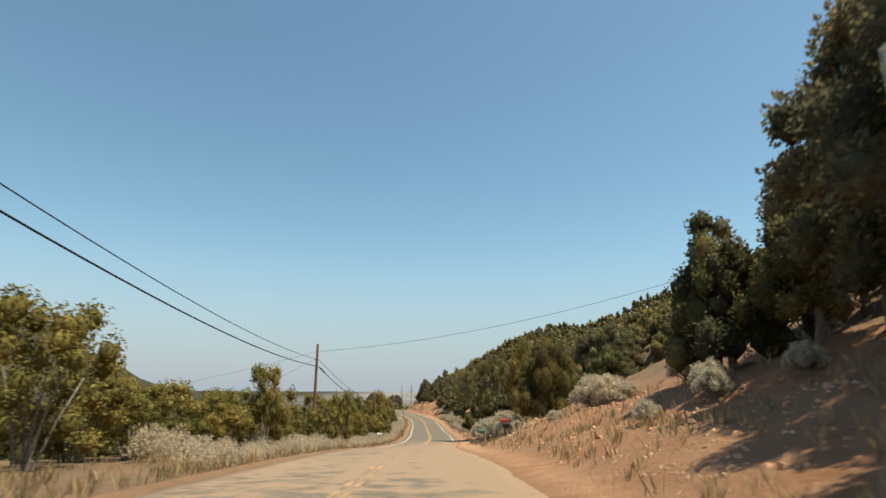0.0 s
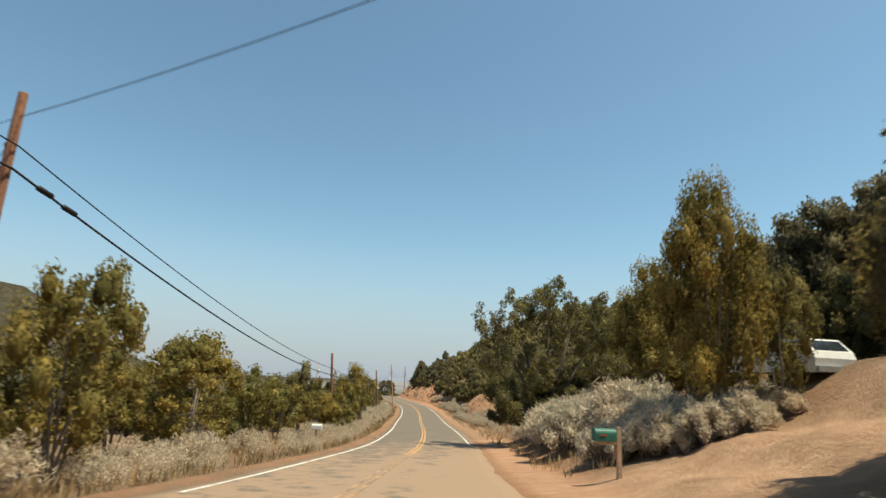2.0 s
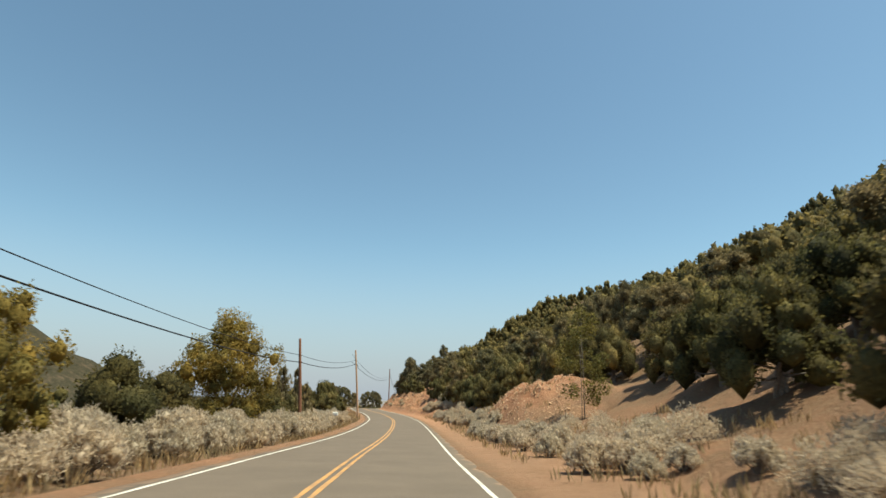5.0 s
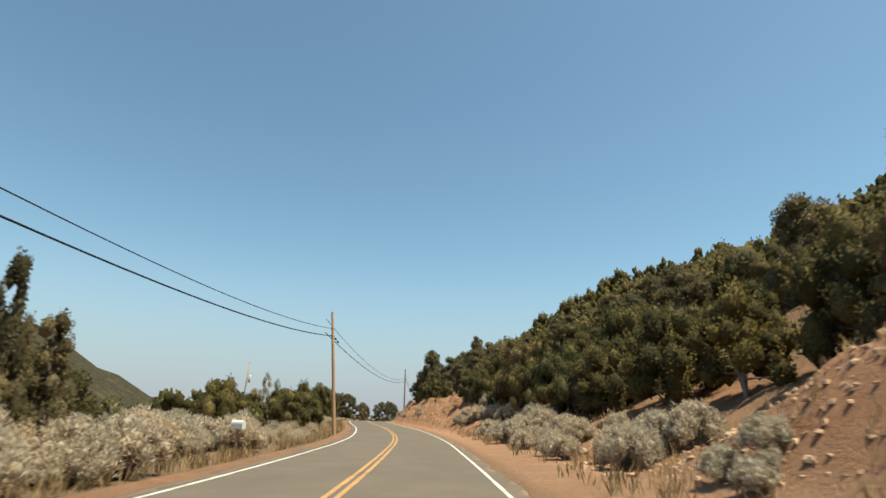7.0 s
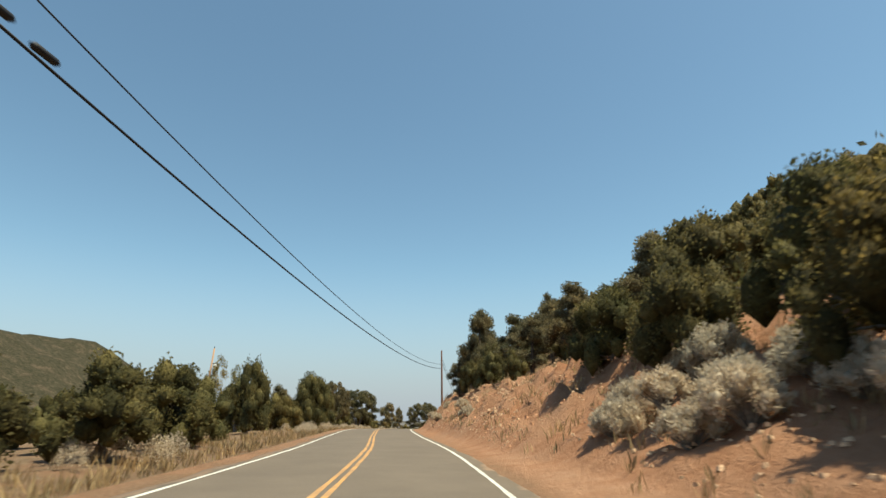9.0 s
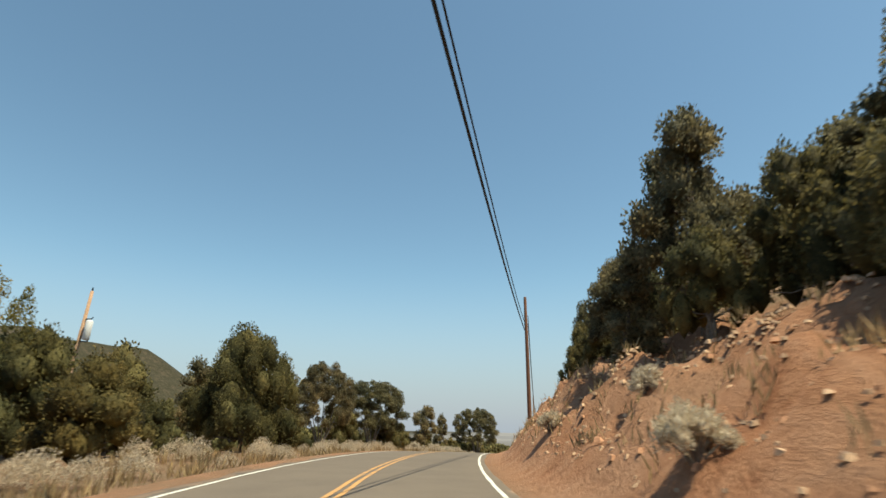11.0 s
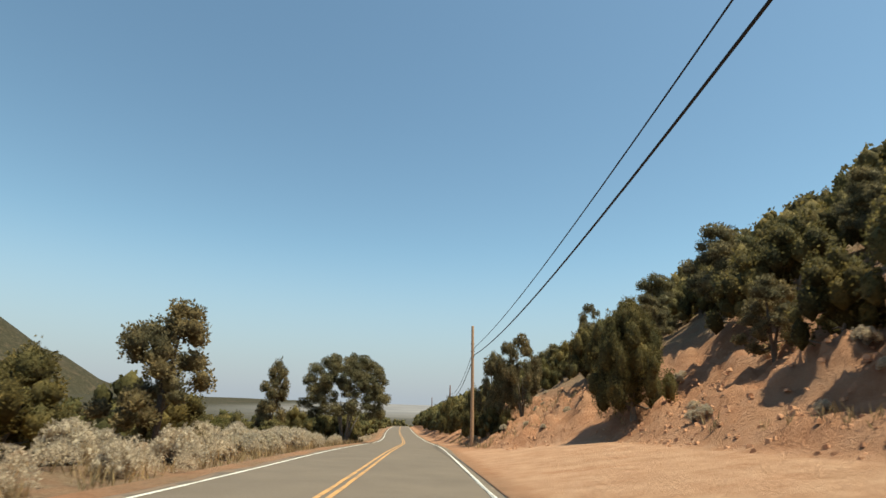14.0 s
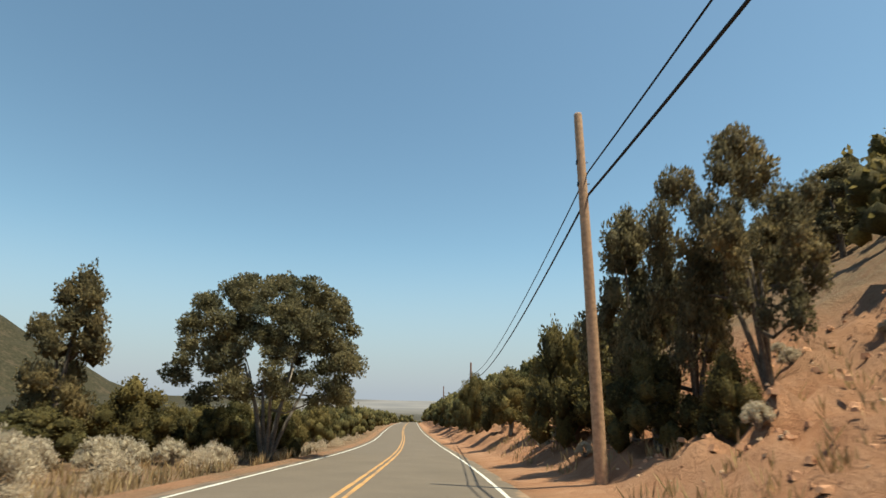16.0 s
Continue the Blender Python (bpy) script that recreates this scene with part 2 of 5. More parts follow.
# ---- the plan: the road's line and the lie of the land ----
ROAD = np.array([
    (-60, -1.4, 2.0), (0, 0.0, -1.38), (21.3, 0.27, -2.71), (41.6, 0.1, -4.42), (60.9, 0.63, -6.19), (80.6, 1.76, -7.59),
    (101.2, 1.97, -8.56), (122.2, 1.49, -9.37), (143.3, 1.16, -10.05), (164.8, 0.49, -10.45), (186.8, -0.87, -10.67),
    (209.0, -4.01, -10.69), (230.5, -8.27, -10.74), (250.9, -11.9, -10.78), (270.0, -13.63, -11.12), (288.0, -13.82, -11.83),
    (305.0, -13.54, -12.65), (321.8, -13.27, -13.46), (339.1, -12.98, -14.43), (357.3, -12.97, -15.54), (376.6, -13.33, -16.61),
    (396.7, -13.88, -17.48), (417.4, -14.7, -18.17), (438.4, -15.37, -18.81), (459.6, -15.88, -19.43), (520, -17.0, -21.6), (620, -18.5, -25.5), (760, -18, -32)])
LEFT_LINE, CENTRE_LINE, RIGHT_LINE = -5.27, -1.88, 1.66
LEFT_EDGE, RIGHT_EDGE = -5.75, 2.2


def smooth_table(table, column, y):
    """A smooth curve through a column of a table by its first column."""
    ys, vs = table[:, 0], table[:, column]
    slopes = np.gradient(vs, ys)
    y = np.asarray(y, float)
    i = np.clip(np.searchsorted(ys, y) - 1, 0, len(ys) - 2)
    h = ys[i + 1] - ys[i]
    u = np.clip((y - ys[i]) / h, 0, 1)
    return ((2 * u**3 - 3 * u**2 + 1) * vs[i] + (u**3 - 2 * u**2 + u) * h * slopes[i]
            + (3 * u**2 - 2 * u**3) * vs[i + 1] + (u**3 - u**2) * h * slopes[i + 1])


def road_x(y):
    return smooth_table(ROAD, 1, y)


def road_z(y):
    return smooth_table(ROAD, 2, y)


# stations on the uphill side: y, foot of the bank, its slope, its width, slope of the hill behind
BANK = np.array([
    (-60, 3.2, 0.40, 7, 0.5), (40, 3.4, 0.42, 8, 0.52), (50, 4.2, 0.28, 8, 0.55), (60, 4.2, 0.28, 8, 0.58), (75, 4.2, 0.32, 6, 0.58),
    (100, 5.5, 0.30, 5, 0.57), (135, 6.5, 0.30, 6, 0.55), (165, 6.0, 0.35, 6, 0.54), (195, 4.2, 0.45, 6, 0.5), (212, 2.9, 0.68, 5, 0.43),
    (224, 2.8, 0.8, 3.2, 0.34), (248, 2.7, 0.86, 3.2, 0.36), (257, 2.6, 1.05, 3.2, 0.45), (271, 3.1, 0.95, 3.5, 0.46), (278, 4.3, 0.82, 5, 0.5), (283, 6.0, 0.76, 6.5, 0.6), (288, 8.2, 0.75, 7, 0.64), (293, 9.4, 0.75, 7, 0.66), (318, 9.8, 0.72, 7, 0.66), (326, 5.0, 0.62, 7, 0.6),
    (332, 4.0, 0.55, 6, 0.58), (350, 3.6, 0.55, 6, 0.58), (400, 3.5, 0.5, 6, 0.48), (760, 3.5, 0.45, 6, 0.45)])


def station(column, y):
    return np.interp(y, BANK[:, 0], BANK[:, column])


def soft_step(a, b, v):
    u = np.clip((v - a) / (b - a), 0, 1)
    return u * u * (3 - 2 * u)


def lump(seed, x, y, size):
    """Smooth random relief between about -1 and 1."""
    rng = np.random.RandomState(seed)
    total = 0
    for k in range(7):
        a, f, ph = rng.uniform(0, 6.28), rng.uniform(0.6, 2.2) / size, rng.uniform(0, 6.28, 2)
        total = total + np.sin((x * math.cos(a) + y * math.sin(a)) * f * 6.28 + ph[0] + 0.8 * np.sin((y * math.cos(a) - x * math.sin(a)) * f * 4.1 + ph[1]))
    return total / 4.5


def rise(y, d):
    """Height of the land over the road, d metres to the right of the car's line."""
    y, d = np.broadcast_arrays(np.asarray(y, float), np.asarray(d, float))
    foot, s1, w1, s2 = (station(k, y) for k in (1, 2, 3, 4))
    r = np.maximum(d - foot, 0)
    bank = s1 * np.minimum(r, w1)
    bank = bank * soft_step(-0.4, 1.2, r)
    reach = 54 + 18 * (1 - soft_step(225, 262, y))
    hill = s2 * np.clip(r - w1, 0, reach) + 0.12 * np.clip(r - w1 - reach, 0, 270)
    hill = hill - np.maximum(s2 - 0.5, 0) * np.clip(r - w1 - 30, 0, 24) + 0.2 * np.clip(r - 28, 0, 20) * soft_step(200, 225, y) * (1 - soft_step(262, 282, y))
    right = bank + hill + soft_step(2.3, foot + 0.1, d) * 0.12 + 0.13 * np.clip(d - 2.3, 0, 7) * soft_step(258, 276, y) * (1 - soft_step(318, 332, y))
    right = right + soft_step(0, 4, r) * (0.30 * lump(3, d, y, 9) + 0.10 * lump(4, d, y, 2.4)) + soft_step(8, 40, r) * 1.6 * lump(5, d, y, 60)
    gully = np.abs(np.sin(y * 1.9 + 1.7 * lump(14, d * 0.3, y, 6))) ** 0.6
    right = right + soft_step(0.6, 2.5, r) * (1 - soft_step(w1 + 2, w1 + 6, r)) * soft_step(0.4, 0.58, s1) * (0.95 * np.abs(lump(15, d, y, 3.4)) - 0.35 + 0.22 * lump(16, d, y, 1.8)) - 0.36 * soft_step(0.8, 2.5, r) * (1 - soft_step(w1, w1 + 3, r)) * soft_step(0.35, 0.6, s1) * gully
    mound = np.exp(-(((y - 149.5) / 8.2) ** 4) - ((d - 10.6) / 3.9) ** 4) * (2.65 + 0.35 * lump(8, d, y, 4))
    right = right + mound
    flat = soft_step(47, 58, y) * (1 - soft_step(71, 82, y)) * soft_step(11, 17, d) * (1 - soft_step(20, 27, d))
    right = right * (1 - flat) + flat * (4.75 + 0.08 * (d - 17.5))
    l = np.maximum(-d + LEFT_EDGE, 0)
    left = -0.3 * soft_step(0.6, 2.0, l) + 0.25 * soft_step(2.2, 5, l) - 0.05 * np.clip(l - 5, 0, 30) - 0.11 * np.clip(l - 35, 0, 300)
    left = left + soft_step(1.2, 5, l) * (0.14 * lump(6, d, y, 7) + 0.06 * lump(7, d, y, 2.2)) + soft_step(20, 80, l) * 1.5 * lump(9, d, y, 70)
    return np.where(d >= 0, right, left) - 0.07 * (1 - soft_step(RIGHT_EDGE - 0.3, RIGHT_EDGE + 0.5, d)) * (1 - soft_step(0.0, 0.8, l))


def land(x, y):
    """Height of the land at x, y."""
    x, y = np.broadcast_arrays(np.asarray(x, float), np.asarray(y, float))
    yc = np.clip(y, -60, 760)
    z = road_z(yc) + rise(yc, x - road_x(yc))
    far = soft_step(560, 1100, y)
    z = z * (1 - far) + far * (-52 + 3 * lump(11, x, y, 900))
    west = soft_step(-260, -420, x) * (1 - far)
    z = z * (1 - west) + west * (-52)
    ridge = np.clip(-x - 1830, 0, 850) * 0.57 * soft_step(900, 2600, y) * (1 - soft_step(3700, 4700, y))
    z = z + ridge * (1 + 0.10 * lump(12, x, y, 500)) + np.where(ridge > 0, np.minimum(ridge, 15) * lump(13, x, y, 120) * 0.8, 0)
    return z


def on_road(y, d, up=0.0):
    """A world point at y, d metres right of the car's line, on the land."""
    x = float(road_x(y)) + d
    return Vector((x, y, float(land(x, y)) + up))


# ---- ground sheet ----
def ground_sheet():
    ys = np.concatenate([np.arange(-60, 30, 1.5), np.arange(30, 205, 0.9), np.arange(205, 352, 0.6), np.arange(352, 380, 0.9), np.arange(380, 560, 2.5), np.geomspace(560, 4700, 45)])
    near_r = np.concatenate([np.arange(-5.6, 2.4, 1.6), np.arange(2.4, 17, 0.45), np.geomspace(17, 300, 34), np.geomspace(330, 4000, 14)])
    near_l = -np.concatenate([np.arange(5.8, 16, 0.7), np.geomspace(16.5, 400, 34), np.geomspace(430, 4200, 36)])[::-1]
    ds = np.concatenate([near_l, near_r])
    yy, dd = np.meshgrid(ys, ds, indexing="ij")
    xx = road_x(np.clip(yy, -60, 760)) + dd
    zz = land(xx, yy)
    rows, cols = yy.shape
    i = np.arange((rows - 1) * cols).reshape(rows - 1, cols)[:, :-1].ravel()
    faces = np.stack([i, i + 1, i + cols + 1, i + cols], 1)
    me = bpy.data.meshes.new("ground")
    me.from_pydata(np.stack([xx, yy, zz], -1).reshape(-1, 3).tolist(), [], faces.tolist())
    me.polygons.foreach_set("use_smooth", np.ones(len(faces), bool))
    # what covers the land: red soil on banks and shoulders, straw elsewhere, shrub country far off, haze-toned plain
    # beyond
    foot = station(1, np.clip(yy, -60, 760))
    slope = station(2, np.clip(yy, -60, 760))
    soil = soft_step(0.2, 0.5, slope) * soft_step(2.2, 2.6, dd) * (1 - soft_step(foot + 7, foot + 12, dd))
    soil = np.maximum(soil, soft_step(2.2, 2.5, dd) * (1 - soft_step(foot - 0.2, foot + 1.5, dd)) * np.where((yy > 92) & (yy < 205), 0.35, 1.0))
    soil = np.maximum(soil, np.exp(-(((yy - 150) / 8.5) ** 4) - ((dd - 10) / 4.2) ** 4))
    soil = np.maximum(soil, 0.55 * soft_step(5.7, 5.9, -dd) * (1 - soft_step(6.4, 7.4, -dd)))
    soil = np.clip(soil + 0.25 * lump(21, xx, yy, 6) * soft_step(3, 5, np.abs(dd)), 0, 1)
    far = np.maximum(np.maximum(soft_step(90, 240, -dd), soft_step(40, 100, dd)), soft_step(500, 700, yy))
    # where the plain takes its haze-greyed colour
    hazed_plain = soft_step(900, 2500, yy) * (1 - soft_step(20, 60, zz + 52)) * soft_step(-800, -200, xx)
    packed = soft_step(2.3, 2.9, dd) * (1 - soft_step(foot - 0.6, foot + 0.8, dd)) * np.where((yy > 271) & (yy < 327), 1.0, np.where((yy > 30) & (yy < 90), 0.8, 0.35))
    packed = np.maximum(packed, soft_step(50, 53, yy) * (1 - soft_step(58, 60.5, yy)) * soft_step(2.4, 3, dd) * (1 - soft_step(16, 20, dd)))
    packed = np.clip(packed * (0.75 + 0.35 * lump(22, xx, yy, 4)), 0, 1)
    cover = np.stack([soil, far, hazed_plain, packed], -1).reshape(-1, 4).astype(np.float32)
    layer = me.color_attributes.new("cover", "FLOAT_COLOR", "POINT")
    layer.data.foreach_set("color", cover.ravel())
    me.materials.append(EARTH)
    me.update()
    return tagged(new("ground", me), "red sandy earth with dry grass and hillside", "ground", kind="structure")


ground_sheet()


# ---- road ----
def ribbon(d0, d1, y0, y1, up, step=1.5, thick=0.0, wobble=0.0):
    """A strip along the road from d0 to d1, lying up over its surface."""
    ys = np.linspace(y0, y1, max(2, int((y1 - y0) / step)))
    verts, faces = [], []
    for k, y in enumerate(ys):
        x, z = float(road_x(y)), float(road_z(y))
        e = wobble * (float(lump(31, 0.0, y, 3.0)), float(lump(32, 0.0, y, 3.0)))[0] if wobble else 0.0
        g = wobble * float(lump(32, 0.0, y, 2.3)) if wobble else 0.0
        for d in (d0 + g, d1 + e):
            verts.append((x + d, y, z + up))
        if thick:
            for d in (d1 + e, d0 + g):
                verts.append((x + d, y, z + up - thick))
    n = 4 if thick else 2
    for k in range(len(ys) - 1):
        a = k * n
        faces.append((a, a + 1, a + n + 1, a + n))
        if thick:
            faces.append((a + 1, a + 2, a + n + 2, a + n + 1))
            faces.append((a + 3, a, a + n, a + n + 3))
    return verts, faces


def build_road():
    ys = np.concatenate([np.arange(-60, 460, 1.0), np.arange(460, 760, 4.0)])
    ds = np.array([LEFT_EDGE, LEFT_EDGE + 0.5, -4.6, -3.6, -2.7, CENTRE_LINE, -1.0, 0.0, 0.9, RIGHT_LINE, RIGHT_EDGE])
    yy, dd = np.meshgrid(ys, ds, indexing="ij")
    edge = np.zeros_like(dd)
    edge[:, 0] = 0.18 * lump(41, 0.0, ys, 5)
    edge[:, -1] = 0.22 * lump(42, 0.0, ys, 5)
    xx = road_x(yy) + dd + edge
    zz = road_z(yy) - 0.012 * np.abs(dd - CENTRE_LINE) + 0.02
    verts = np.stack([xx, yy, zz], -1)
    skirt_l, skirt_r = verts[:, :1] - (0, 0, 0.14), verts[:, -1:] - (0, 0, 0.14)
    verts = np.concatenate([skirt_l, verts, skirt_r], 1)
    rows, cols = verts.shape[:2]
    i = np.arange((rows - 1) * cols).reshape(rows - 1, cols)[:, :-1].ravel()
    me = bpy.data.meshes.new("road")
    me.from_pydata(verts.reshape(-1, 3).tolist(), [], np.stack([i, i + 1, i + cols + 1, i + cols], 1).tolist())
    me.polygons.foreach_set("use_smooth", np.ones(len(me.polygons), bool))
    full = np.concatenate([dd[:, :1], dd, dd[:, -1:]], 1)
    fy = np.concatenate([yy[:, :1], yy, yy[:, -1:]], 1)
    sand = 0.62 * (1 - soft_step(60, 112, fy)) * soft_step(0, 24, fy) * (0.62 + 0.38 * soft_step(-1.6, 1.6, full) + 0.3 * np.exp(-((full - CENTRE_LINE) / 0.5) ** 2)) + 0.12 * (1 - soft_step(10, 30, fy))
    sand = np.maximum(sand, soft_step(1.9, 2.3, full) * 0.4)
    sand = np.maximum(sand, 0.6 * soft_step(5.3, 5.8, -full))
    layer = me.color_attributes.new("cover", "FLOAT_COLOR", "POINT")
    layer.data.foreach_set("color", np.stack([sand, sand, sand, np.ones_like(sand)], -1).astype(np.float32).ravel())
    me.materials.append(ASPHALT)
    me.update()
    road = tagged(new("road", me), "sun-bleached two-lane asphalt road dusted with sand", "road", kind="structure")
    up = 0.026
    for name, d, w, y0, y1, mat, label in (
            ("edge_line", LEFT_LINE, 0.12, 54, 700, WHITE_PAINT, "worn white edge line"), ("edge_line", RIGHT_LINE, 0.11, 84, 700, WHITE_PAINT, "worn white edge line"),
            ("centre_line", CENTRE_LINE - 0.12, 0.12, 72, 700, YELLOW_PAINT, "faded yellow line"), ("centre_line", CENTRE_LINE + 0.12, 0.12, 72, 700, YELLOW_PAINT, "faded yellow line"),
            ("centre_line", CENTRE_LINE - 0.12, 0.12, -40, 72, DUSTY_PAINT, "dusty worn yellow line"), ("centre_line", CENTRE_LINE + 0.12, 0.12, -40, 72, DUSTY_PAINT, "dusty worn yellow line")):
        drop = -0.012 * abs(d - CENTRE_LINE)
        v, f = ribbon(d - w / 2, d + w / 2, y0, y1, up + drop, 1.0, 0.0, 0.02)
        part(name, mesh_of(name, v, f, mat), road, label)
    return road


build_road()


# ---- poles and cables ----
POLES = [  # y, d of the top, top over the road, pale wood, how far the foot stands to the right of the top
    (2, -11.8, 9.9, 0, 0), (55.4, -11.6, 9.7, 0, 0), (99.2, -11.7, 7.4, 0, 0.5), (154.1, -10.9, 8.1, 0, 0.7), (192.7, -8.0, 10.5, 1, 1.0),
    (274.2, 4.8, 11.9, 0, 0.1), (336.0, 4.0, 10.2, 1, 0.15), (398.4, 7.0, 10.0, 0, 0), (462.0, 7.5, 9.8, 0, 0)]


def utility_pole(y, d, top, pale, lean):
    foot = on_road(y, d + lean)
    z1 = float(road_z(y)) + top
    pole = tagged(new("utility_pole"), "pale weathered wooden utility pole beside the road" if pale else "brown creosoted wooden utility pole beside the road", "utility pole", "roadside utility poles")
    pole.location = foot
    h = z1 - foot.z
    v, f = tube([(lean / h, 0, -1.0), (0, 0, 0), (-lean * 0.5 + 0.01, 0, h * 0.5), (-lean, 0.01, h - 0.05), (-lean, 0, h)], [0.17, 0.165, 0.14, 0.115, 0.095], 14)
    part("shaft", mesh_of("shaft", v, f, PALE_WOOD if pale else POLE_WOOD, True), pole)
    for drop in (1.55, 2.2):
        v, f = joined([tube([(-0.13, 0, h - drop), (0.2, 0, h - drop)], [0.018, 0.018], 8), box(-0.14, -0.05, h - drop - 0.06, -0.11, 0.05, h - drop + 0.06)])
        v = [(p[0] - lean * (1 - drop / h), p[1], p[2]) for p in v]
        part("bracket", mesh_of("bracket", v, f, BLACK_RUBBER), pole, "dark steel cable bracket")
    return pole, Vector((foot.x - lean, y, z1))


TOPS = [utility_pole(*row)[1] for row in POLES]


def cable(a, b, sag, radius, label):
    pts = [a.lerp(b, k / 24) - Vector((0, 0, sag * 4 * (k / 24) * (1 - k / 24))) for k in range(25)]
    v, f = tube(pts, [radius] * 25, 6)
    return tagged(new("cable", mesh_of("cable", v, f, BLACK_RUBBER, True)), label, "cable", "overhead cables")


LOWER = [0, 0, 0, 0, 0, 0, 0.3, 0, 0]   # how much lower than usual the cables hang on each pole
SAGS = [(1.05, 1.1), (0.8, 0.85), (0.75, 0.8), (0.6, 0.6), (2.95, 2.9), (1.25, 1.45), (1.2, 1.25), (1.2, 1.25)]
for k in range(len(TOPS) - 1):
    a, b = TOPS[k] - Vector((0, 0, LOWER[k])), TOPS[k + 1] - Vector((0, 0, LOWER[k + 1]))
    side = Vector((0.2, 0, 0))
    sag, sag2 = SAGS[k]
    if k == 4:   # the long span that crosses the road
        x5, x6, z5, z6 = float(road_x(POLES[4][0])), float(road_x(POLES[5][0])), float(road_z(POLES[4][0])), float(road_z(POLES[5][0]))
        cable(Vector((x5 - 8.5, a.y, z5 + 9.8)), Vector((x6 + 4.75, b.y, z6 + 9.75)), 1.98, 0.022, "thin black overhead cable strung between wooden poles")
        cable(Vector((x5 - 8.5, a.y, z5 + 8.6)), Vector((x6 + 4.75, b.y, z6 + 9.1)), 1.67, 0.035, "thick black overhead cable strung between wooden poles")
        continue
    cable(a + side - Vector((0, 0, 1.55)), b + side - Vector((0, 0, 1.55)), sag, 0.022, "thin black overhead cable strung between wooden poles")
    cable(a + side - Vector((0, 0, 2.2)), b + side - Vector((0, 0, 2.2)), sag2, 0.035, "thick black overhead cable strung between wooden poles")


# ---- trees ----
def leaf_cards(points, size, normals, rng, stretch=2.0, spread=0.7):
    """Quads at points, about size across, facing roughly along normals."""
    n = len(points)
    nor = normals + rng.normal(0, spread, (n, 3))
    nor /= np.linalg.norm(nor, axis=1, keepdims=True) + 1e-9
    side = np.cross(nor, rng.normal(0, 1, (n, 3)))
    side /= np.linalg.norm(side, axis=1, keepdims=True) + 1e-9
    up = np.cross(nor, side)
    s = (size * rng.uniform(0.6, 1.4, n))[:, None]
    a, b = side * s * 0.5, up * s * 0.5 * stretch
    bend = nor * s * 0.15
    return np.stack([points - b, points + a * 0.9 + bend, points + b, points - a * 0.9 + bend], 1)


def sprays(points, length, normals, rng, thin=0.3, lift=0.35):
    """Slender tufts that stand out from the crown along normals and upwards."""
    n = len(points)
    way = normals * 0.8 + (0, 0, lift) + rng.normal(0, 0.45, (n, 3))
    way /= np.linalg.norm(way, axis=1, keepdims=True) + 1e-9
    side = np.cross(way, rng.normal(0, 1, (n, 3)))
    side /= np.linalg.norm(side, axis=1, keepdims=True) + 1e-9
    l = (length * rng.uniform(0.55, 1.35, n))[:, None]
    foot, mid = points - way * l * 0.35, points + way * l * 0.15
    return np.stack([foot, mid + side * l * thin, points + way * l * 0.65, mid - side * l * thin], 1)


def ball(level):
    bm = bmesh.new()
    bmesh.ops.create_icosphere(bm, subdivisions=level, radius=1.0)
    v = np.array([q.co[:] for q in bm.verts])
    f = np.array([[q.index for q in t.verts] for t in bm.faces])
    bm.free()
    return v, f


BALLS = {1: ball(1), 2: ball(2)}


def masses(lobes, level, shrink, rng):
    """Lumpy inner bodies of the lobes: vertices and triangles."""
    v0, f0 = BALLS[level]
    verts, faces = [], []
    for i, (x, y, z, r, flat) in enumerate(lobes):
        rough = 1 + rng.uniform(-0.2, 0.16, len(v0))
        v = v0 * (rough * r * shrink * (0.7 if r > 1.15 else 1.0))[:, None] * (1, 1, flat) + (x, y, z)
        faces.append(f0 + len(v0) * i)
        verts.append(v)
    return np.concatenate(verts), np.concatenate(faces)


def leafy_mesh(name, quads, verts, tris, mat):
    """One mesh of separate quads and of indexed, smooth-shaded triangles."""
    nq, nt = len(quads), len(tris)
    me = bpy.data.meshes.new(name)
    me.vertices.add(4 * nq + len(verts))
    me.loops.add(4 * nq + 3 * nt)
    me.polygons.add(nq + nt)
    me.vertices.foreach_set("co", np.concatenate([np.asarray(quads).reshape(-1, 3), verts]).astype(np.float32).ravel())
    me.loops.foreach_set("vertex_index", np.concatenate([np.arange(4 * nq), np.asarray(tris).ravel() + 4 * nq]).astype(np.int32))
    me.polygons.foreach_set("loop_start", np.concatenate([np.arange(0, 4 * nq, 4), 4 * nq + np.arange(0, 3 * nt, 3)]).astype(np.int32))
    me.polygons.foreach_set("loop_total", np.concatenate([np.full(nq, 4), np.full(nt, 3)]).astype(np.int32))
    me.polygons.foreach_set("use_smooth", np.concatenate([np.zeros(nq, bool), np.ones(nt, bool)]))
    me.materials.append(mat)
    me.update()
    return me


def crown_points(lobes, per_area, rng, keep=0.72, bottom=-0.55):
    """Points and outward normals over the shells of overlapping lobes (x, y, z, r, flatness)."""
    out, nor = [], []
    for i, (x, y, z, r, flat) in enumerate(lobes):
        n = int(per_area * 12.5 * r * r)
        v = rng.normal(0, 1, (n, 3))
        v /= np.linalg.norm(v, axis=1, keepdims=True)
        rad = r * (1 - 0.42 * rng.uniform(0, 1, n) ** 1.6) * (1 + 0.16 * np.sin(v[:, 0] * 5 + i) * np.cos(v[:, 1] * 4 + 2 * i) + 0.1 * np.sin(v[:, 2] * 9 + i))
        p = v * rad[:, None] * (1, 1, flat) + (x, y, z)
        ok = v[:, 2] > bottom
        for j, (x2, y2, z2, r2, f2) in enumerate(lobes):
            if j != i:
                ok &= (((p - (x2, y2, z2)) / (1, 1, f2)) ** 2).sum(1) > (keep * r2) ** 2
        out.append(p[ok])
        nor.append(v[ok])
    return np.concatenate(out), np.concatenate(nor)


